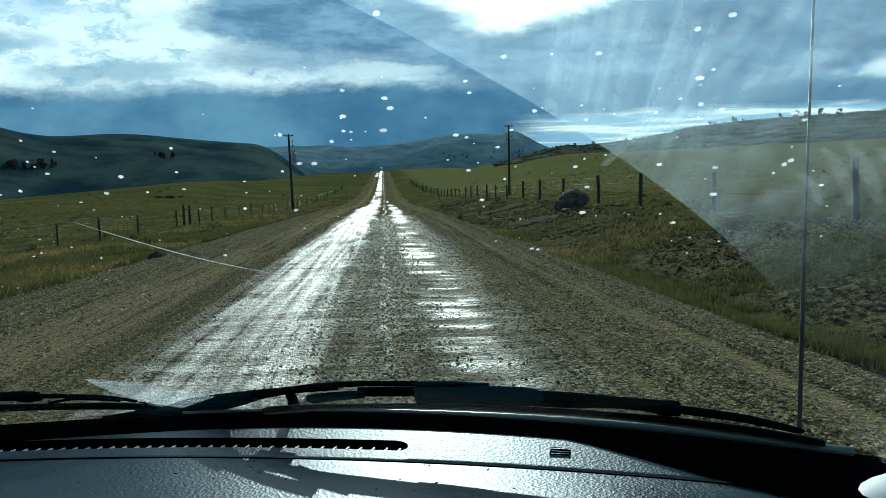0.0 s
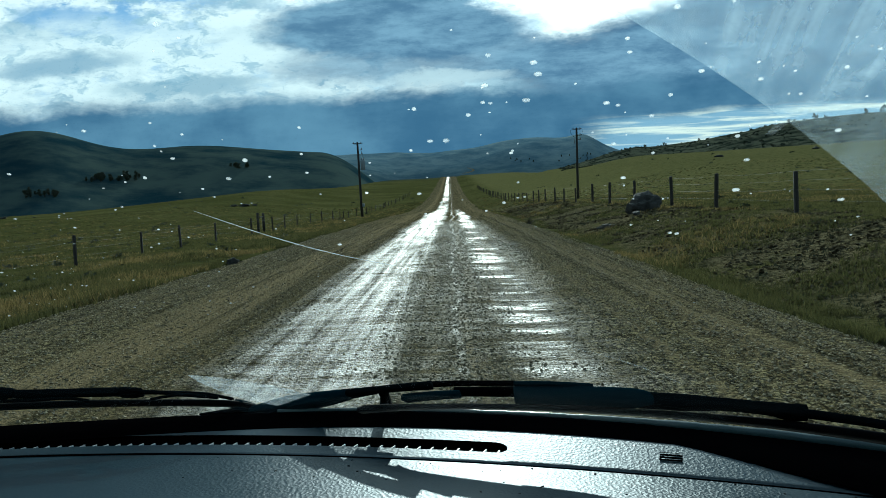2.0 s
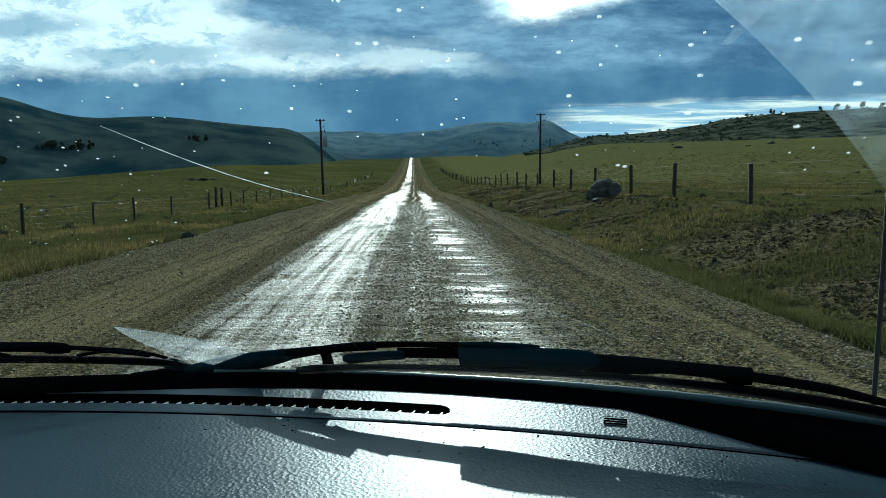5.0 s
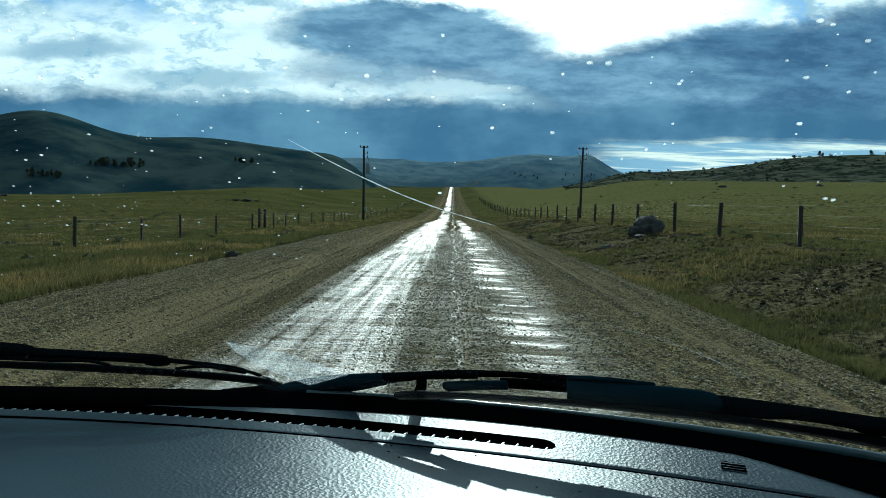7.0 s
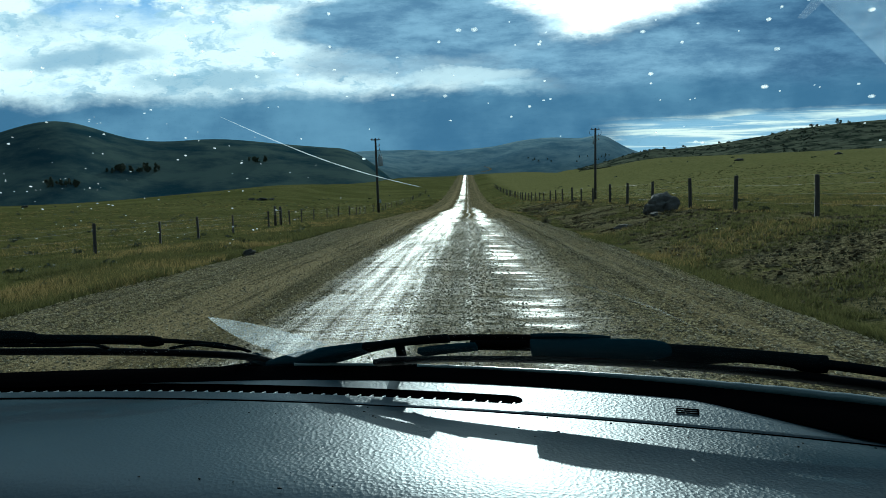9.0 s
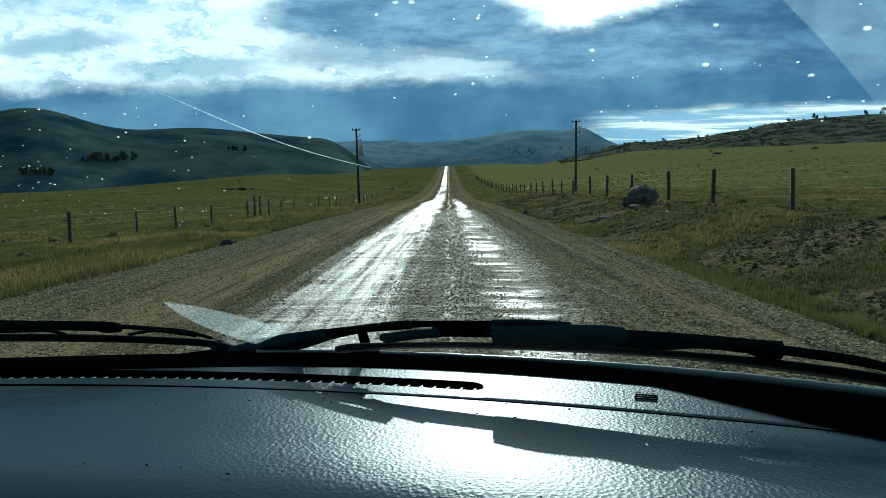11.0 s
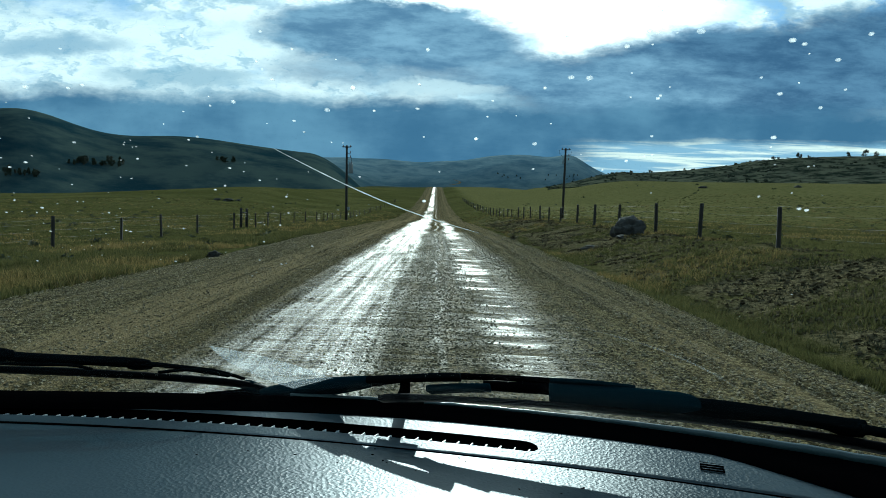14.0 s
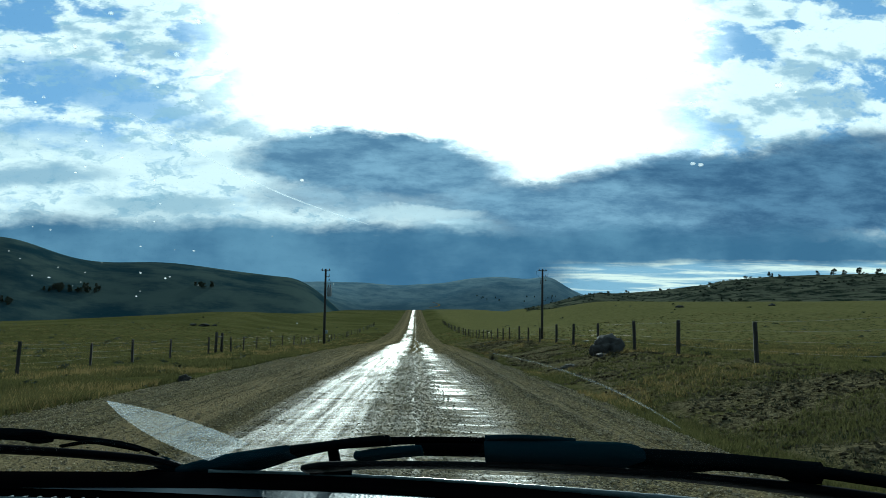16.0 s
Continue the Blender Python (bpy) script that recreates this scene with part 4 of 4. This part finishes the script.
bm = bmesh.new()
rows = [[bm.verts.new((x, y, 0.99 - 0.10 * smooth01(y, 1.0, 1.7) - 0.05 * smooth01(x, 0.9, 1.05) - (0.25 if x > 1.04 else 0))) for x in (0.74, 0.80, 0.88, 0.96, 1.02, 1.05)] for y in span(0.93, 1.75, 9)]
for r1, r2 in zip(rows, rows[1:]):
    for j in range(5):
        bm.faces.new((r1[j], r1[j + 1], r2[j + 1], r2[j]))
wing = part("car_wing", bm, m_cowl)
tagged(wing, "dark glossy car wing outside the windscreen", "car panel", kind="structure")

# pillar trim at the dashboard's end
bm = bmesh.new()
bmesh.ops.create_uvsphere(bm, u_segments=24, v_segments=14, radius=1.0, matrix=pose(0.765, 0.69, 1.155) @ Matrix.Diagonal((0.190, 0.085, 0.084, 1)))
trim_end = part("pillar_trim", bm, m_fin)
tagged(trim_end, "rounded pale trim at the end of the dashboard", "car trim", kind="structure")

# the plain unseen cabin, added to keep sky light off the dashboard: roof lining, sides and back, engine bay and floor
cabin = thing("car_cabin", "dim grey unseen car cabin lining, added round the camera to block sky light", "car interior", kind="structure")
def panel(name, pts, thick):
    bm = bmesh.new()
    f = bm.faces.new([bm.verts.new(q) for q in pts])
    r = bmesh.ops.extrude_face_region(bm, geom=[f])
    nrm = (Vector(pts[1]) - Vector(pts[0])).cross(Vector(pts[2]) - Vector(pts[0])).normalized()
    bmesh.ops.translate(bm, verts=[q for q in r["geom"] if isinstance(q, bmesh.types.BMVert)], vec=nrm * thick)
    bmesh.ops.recalc_face_normals(bm, faces=bm.faces)
    return part(name, bm, m_liner, cabin, smooth=False)
panel("headliner", [(-1.25, 0.16, 1.79), (0.78, 0.10, 1.79), (0.80, -1.7, 1.82), (-1.25, -1.7, 1.82)], 0.04)
panel("back_wall", [(-1.25, -1.7, 0.4), (0.80, -1.7, 0.4), (0.80, -1.7, 1.82), (-1.25, -1.7, 1.82)], 0.04)
panel("side_wall", [(0.82, 0.95, 0.4), (0.82, -1.7, 0.4), (0.82, -1.7, 1.30), (0.82, 0.80, 1.16)], 0.04)
panel("side_wall", [(-1.29, 1.0, 0.4), (-1.29, -1.7, 0.4), (-1.29, -1.7, 1.30), (-1.29, 0.9, 1.16)], 0.04)
panel("floor_pan", [(-1.29, 1.2, 0.42), (0.82, 1.2, 0.42), (0.82, -1.7, 0.42), (-1.29, -1.7, 0.42)], 0.04)
panel("bulkhead", [(-1.29, 1.22, 0.42), (0.82, 1.1, 0.42), (0.82, 0.86, 1.12), (-1.29, 1.10, 1.12)], 0.04)

# ---- things on the land ----
def spot(az, el, first=40.0):
    """The first place in that direction where the land comes up to the line of sight."""
    r = first
    while r < 4000:
        x, y = r * math.sin(radians(az)), r * math.cos(radians(az))
        if land(x, y) > 1.5 + r * math.tan(radians(el)):
            break
        r *= 1.004
    return x, y, land(x, y), r


def boulder(name, label, x, y, sx, sy, sz, seed, turn=0.0):
    bm = bmesh.new()
    bmesh.ops.create_icosphere(bm, subdivisions=4, radius=1.0)
    for q in bm.verts:
        d = q.co.normalized()
        k = 1.0 + 0.35 * noise.noise(d * 1.3 + Vector((seed, 0, 0))) + 0.16 * noise.noise(d * 3.1 + Vector((0, seed, 0))) + 0.05 * noise.noise(d * 9 + Vector((0, 0, seed)))
        c = noise.cell(d * 2.2 + Vector((seed, seed, 0)))
        q.co = d * (k + 0.22 * c)
    ob = part(name, bm, m_rock)
    ob.matrix_world = pose(x, y, land(x, y) + sz * 0.35, 4, -6, turn) @ Matrix.Diagonal((sx, sy, sz, 1))
    return tagged(ob, label, "rock")


boulder("boulder", "large cracked grey boulder in the grass by the fence", 8.4, 30.0, 0.75, 0.6, 0.55, 3.7, 20)
boulder("flat_stone", "pale flat stone lying in the verge grass", 6.0, 27.0, 0.34, 0.20, 0.07, 8.1, 30)
boulder("flat_stone", "pale flat stone lying in the verge grass", 7.7, 28.6, 0.42, 0.22, 0.10, 2.4, 75)
boulder("flat_stone", "small dark stone at the road edge", -6.2, 19.5, 0.16, 0.13, 0.10, 5.2, 10)
for az_, el_, s_, k_ in ((-17.4, 0.15, 0.6, 1.1), (-16.6, 0.12, 0.9, 2.2), (-15.8, 0.15, 0.5, 3.3), (-33.0, 0.02, 0.6, 4.4), (21.0, 2.15, 0.7, 6.1), (27.5, 2.3, 0.6, 7.2)):
    x, y, z, r = spot(az_, el_)
    boulder("rock_outcrop", "dark low rock outcrop in the meadow", x, y, s_ * r / 120, s_ * 0.6 * r / 120, 0.35 * s_ * r / 120, k_, az_)


def leaf_clump(bm, c, r, count, size, rng, squash=0.75):
    for _ in range(count):
        d = Vector((rng.gauss(0, 1), rng.gauss(0, 1), rng.gauss(0, 1))).normalized() * r * rng.random() ** 0.4
        p = Vector(c) + Vector((d.x, d.y, d.z * squash))
        a = Vector((rng.gauss(0, 1), rng.gauss(0, 1), rng.gauss(0, 1))).normalized() * size
        b_ = Vector((rng.gauss(0, 1), rng.gauss(0, 1), rng.gauss(0, 1))).normalized() * size
        bm.faces.new((bm.verts.new(p + a), bm.verts.new(p + b_), bm.verts.new(p - a * 0.6 - b_ * 0.5)))


def tree(x, y, z, h, seed, label, wide=1.0):
    rng = random.Random(seed)
    top = thing("tree", label, "tree", "trees on the hills", at=(x, y, z - 0.1))
    bm = bmesh.new()
    bend = rng.uniform(-0.08, 0.08) * h
    tube(bm, [(0, 0, 0), (bend * 0.4, 0, h * 0.3), (bend, 0, h * 0.6), (bend * 1.2, 0, h * 0.9)], [0.045 * h, 0.036 * h, 0.022 * h, 0.008 * h], 7)
    for i in range(5):
        a, zz = rng.uniform(0, 6.28), h * rng.uniform(0.35, 0.7)
        tube(bm, [(bend * zz / h, 0, zz), (bend + 0.22 * h * math.cos(a), 0.22 * h * math.sin(a), zz + 0.16 * h)], [0.014 * h, 0.005 * h], 5)
    part("trunk", bm, m_bark, top)
    bm = bmesh.new()
    for i in range(13):
        a, q = rng.uniform(0, 6.28), rng.random()
        rr = h * 0.30 * wide * (1 - 0.55 * q) * rng.uniform(0.35, 1.0)
        leaf_clump(bm, (bend + rr * math.cos(a), rr * math.sin(a), h * (0.14 + 0.72 * q)), h * rng.uniform(0.13, 0.21), 70, h * 0.055, rng)
    part("crown", bm, m_leaf, top, smooth=False)
    return top


ridge = "small dark juniper standing on the stony ridge"
for i, (az_, h) in enumerate(((19.6, 4.0), (25.8, 6.0), (26.1, 4.5), (27.5, 7.5), (28.1, 4.0), (30.6, 6.0), (31.6, 8.0), (32.3, 6.5), (33.2, 8.5), (34.4, 7.0), (17.0, 4.5), (15.6, 5.0), (23.2, 3.5))):
    x, y = 556 * math.sin(radians(az_)), 556 * math.cos(radians(az_))
    tree(x, y, land(x, y) - 0.3, h * 0.66, 40 + i, ridge, 1.7)
for i in range(52):
    rng = random.Random(700 + i)
    if i < 16:
        az_, el_ = -31.6 + 2.4 * rng.random(), 1.35 + 0.35 * rng.random()
    elif i < 44:
        az_, el_ = -27.6 + 3.8 * rng.random(), 2.35 + 0.40 * rng.random()
    else:
        az_, el_ = -17.5 + 1.8 * rng.random(), 3.0 + 0.2 * rng.random()
    x, y, z, r = spot(az_, el_, 500.0)
    tree(x, y, z, rng.uniform(0.6, 1.0) * r * 0.0095, 90 + i, "dark pine in a grove on the far slope")
for i in range(22):
    rng = random.Random(900 + i)
    az_, el_ = rng.uniform(5, 14), rng.uniform(2.3, 2.9)
    x, y, z, r = spot(az_, el_, 900.0)
    tree(x, y, z, rng.uniform(0.6, 1.0) * r * 0.0036, 190 + i, "dark pine in a grove on the far slope")

# a braced gate post in the meadow fence
brace = thing("fence_brace", "dark timber brace of two posts and a rail", "fence")
for dy in (0.0, 1.5):
    bm = bmesh.new()
    z = land(-14.2, 51 + dy)
    tube(bm, [(-14.2, 51 + dy, z - 0.2), (-14.2, 51 + dy, z + 1.45), (-14.2, 51 + dy, z + 1.5)], [0.10, 0.095, 0.07], 8)
    part("post", bm, m_wood, brace)
bm = bmesh.new()
tube(bm, [(-14.2, 51, z + 1.2), (-14.2, 52.5, z + 1.2)], 0.05, 6)
part("rail", bm, m_wood, brace)

# a dead weed blown to the road's edge
rng = random.Random(11)
bm = bmesh.new()
for i in range(90):
    a, c = rng.uniform(0, 6.28), rng.uniform(-0.2, 1.4)
    d = Vector((math.cos(a) * math.cos(c), math.sin(a) * math.cos(c), math.sin(c)))
    tube(bm, [d * 0.03, d * 0.2 + Vector((0, 0, 0.03)), d * rng.uniform(0.28, 0.42) + Vector((rng.gauss(0, 0.05), rng.gauss(0, 0.05), 0.03))], [0.006, 0.004, 0.002], 3)
weed = part("tumbleweed", bm, m_bark)
weed.location = (4.15, 37.0, land(4.15, 37.0) + 0.05)
tagged(weed, "dry brown tumbleweed lying at the road edge", "weed")


def scatter_tufts(name, label, mat, count, seed, chooser, group=""):
    """Tufts of thin blades, one mesh."""
    rng = random.Random(seed)
    verts, faces = [], []
    made = 0
    for _ in range(count * 4):
        if made >= count:
            break
        az_ = radians(rng.uniform(-40, 40))
        r = 6.0 * math.exp(rng.random() * math.log(170 / 6.0))
        x, y = r * math.sin(az_), r * math.cos(az_)
        pick = chooser(x, y, rng)
        if not pick:
            continue
        h, blades, spread = pick
        z = land(x, y) - 0.02
        wide = max(0.0035, 0.0007 * r)
        made += 1
        for _b in range(blades):
            a = rng.uniform(0, 6.28)
            bx, by = x + rng.gauss(0, spread), y + rng.gauss(0, spread)
            hh = h * rng.uniform(0.35, 1.15)
            lx, ly = hh * 0.9 * math.cos(a) * rng.random(), hh * 0.9 * math.sin(a) * rng.random()
            k = len(verts)
            verts += [(bx - wide, by, z), (bx + wide, by, z), (bx + lx, by + ly, z + hh)]
            faces.append((k, k + 1, k + 2))
    ob = raw(name, verts, faces, mat, smooth=False)
    tagged(ob, label, "grass", kind="stuff")


def off_road(x, y):
    w = 0.35 * noise.noise(Vector((x * 0.1 + 5, y * 0.13, 0)))
    return x > 4.15 + w or x < -6.45 + w


def green_pick(x, y, rng):
    if not off_road(x, y):
        return None
    patchy = noise.noise(Vector((x * 0.35, y * 0.35, 2)))
    if -10.5 < x < -6.4:
        return (0.13 + 0.20 * patchy, 13, 0.12) if patchy > -0.15 and rng.random() < 0.85 else None
    if 4.1 < x < 5.0:
        return (0.09 + 0.07 * patchy, 13, 0.09) if rng.random() < 0.75 and patchy > -0.2 else None
    if 5.0 <= x < 10.0:
        broad = noise.noise(Vector((x * 0.16, y * 0.07, 8)))
        return (0.08 + 0.05 * patchy, 9, 0.10) if patchy + 0.7 * broad > 0.0 and rng.random() < 0.6 else None
    return (0.10 + 0.06 * patchy, 6, 0.14) if rng.random() < 0.6 else None


def dry_pick(x, y, rng):
    if not off_road(x, y):
        return None
    patchy = noise.noise(Vector((x * 0.22 + 7, y * 0.22, 5)))
    if 4.1 < x < 10.5:
        return (0.15, 8, 0.08) if patchy > 0.12 and rng.random() < 0.6 else None
    if -12 < x < -6.4:
        return (0.16 + 0.16 * max(0, patchy), 8, 0.09) if patchy > 0.0 else None
    return (0.14, 6, 0.14) if patchy > 0.1 and rng.random() < 0.6 else None


def dark_pick(x, y, rng):
    if not off_road(x, y):
        return None
    patchy = noise.noise(Vector((x * 0.6 + 1, y * 0.6, 9)))
    if 5.0 < x < 10.5:
        return (0.06, 12, 0.09) if patchy > -0.05 else None
    return (0.10, 12, 0.13) if patchy > 0.25 and rng.random() < 0.4 else None


scatter_tufts("grass", "short olive green grass on the verges and meadow", m_grass, 32000, 21, green_pick)
scatter_tufts("dry_grass", "tufts of straw-coloured dry grass", m_dry, 9000, 22, dry_pick)
scatter_tufts("low_scrub", "low dark sagebrush scattered over the bank", m_leaf, 2200, 23, dark_pick)


def lumps(name, label, category, mat, count, seed, chooser):
    """Many small angular stones or clods, one mesh."""
    rng = random.Random(seed)
    verts, faces = [], []
    base = [Vector(q) for q in ((1, 0, 0), (0, 1, 0), (-1, 0, 0), (0, -1, 0), (0, 0, 0.8), (0, 0, -0.8))]
    tri = ((0, 1, 4), (1, 2, 4), (2, 3, 4), (3, 0, 4), (1, 0, 5), (2, 1, 5), (3, 2, 5), (0, 3, 5))
    for _ in range(count):
        pick = chooser(rng)
        if not pick:
            continue
        x, y, z, s = pick
        e = Euler((rng.uniform(0, 6), rng.uniform(0, 6), rng.uniform(0, 6))).to_matrix()
        k = len(verts)
        for q in base:
            w = e @ (q * s * rng.uniform(0.7, 1.3))
            verts.append((x + w.x, y + w.y, z + w.z * 0.65 + 0.12 * s))
        faces += [(a + k, c + k, d + k) for a, c, d in tri]
    tagged(raw(name, verts, faces, mat, smooth=False), label, category, kind="stuff")


def on_road(rng):
    y = 3.5 * math.exp(rng.random() * math.log(18.0))
    x = rng.uniform(-6.9, 5.2)
    if rng.random() < smooth01(y, 9, 58):
        return None
    wet = 1.15 * math.exp(-((x + 1.5) / 1.0) ** 2) + 0.9 * math.exp(-((x - 1.1) / 0.6) ** 2) + 0.6 * math.exp(-((x + 3.9) / 1.0) ** 2)
    if rng.random() < wet:
        return None
    return x, y, road_surface(x, y), 0.006 + 0.015 * rng.random() ** 2.5 + 0.0005 * y


def on_bank(rng):
    y = 6.0 * math.exp(rng.random() * math.log(12.0))
    x = rng.uniform(4.6, 10.5)
    if noise.noise(Vector((x * 0.5, y * 0.4, 3))) < -0.15:
        return None
    return x, y, land(x, y), (0.02 + 0.06 * rng.random() ** 3) * (0.6 + 0.02 * y)


lumps("gravel", "loose mixed grey and tan gravel on the road", "gravel", m_stone, 110000, 31, on_road)
lumps("soil_clods", "dark lumps of bare soil on the roadside bank", "soil", m_clod, 16000, 32, on_bank)


# bushes and stones on the stony ridge
rng = random.Random(77)
bm = bmesh.new()
for _ in range(900):
    az_, r = rng.uniform(9, 40), rng.uniform(330, 575)
    x, y = r * math.sin(radians(az_)), r * math.cos(radians(az_))
    if noise.noise(Vector((x * 0.02, y * 0.02, 6))) < -0.15:
        continue
    k = rng.uniform(0.5, 1.3)
    leaf_clump(bm, (x, y, land(x, y) + 0.3 * k), k, 16, 0.55 * k, rng, 0.5)
tagged(part("ridge_scrub", bm, m_leaf, smooth=False), "dark scattered bushes over the stony ridge", "bushes", kind="stuff")

# low bushes dotted over the meadows
bm = bmesh.new()
for _ in range(420):
    az_, r = rng.uniform(-38, 38), 14 * math.exp(rng.random() * math.log(16))
    x, y = r * math.sin(radians(az_)), r * math.cos(radians(az_))
    if -8.0 < x < 10.2:
        continue
    k = rng.uniform(0.07, 0.20) * (1 + r / 90)
    leaf_clump(bm, (x, y, land(x, y) + 0.25 * k), k, 26, 0.32 * k, rng, 0.45)
tagged(part("meadow_scrub", bm, m_leaf, smooth=False), "small dark bushes dotted over the meadow", "bushes", kind="stuff")
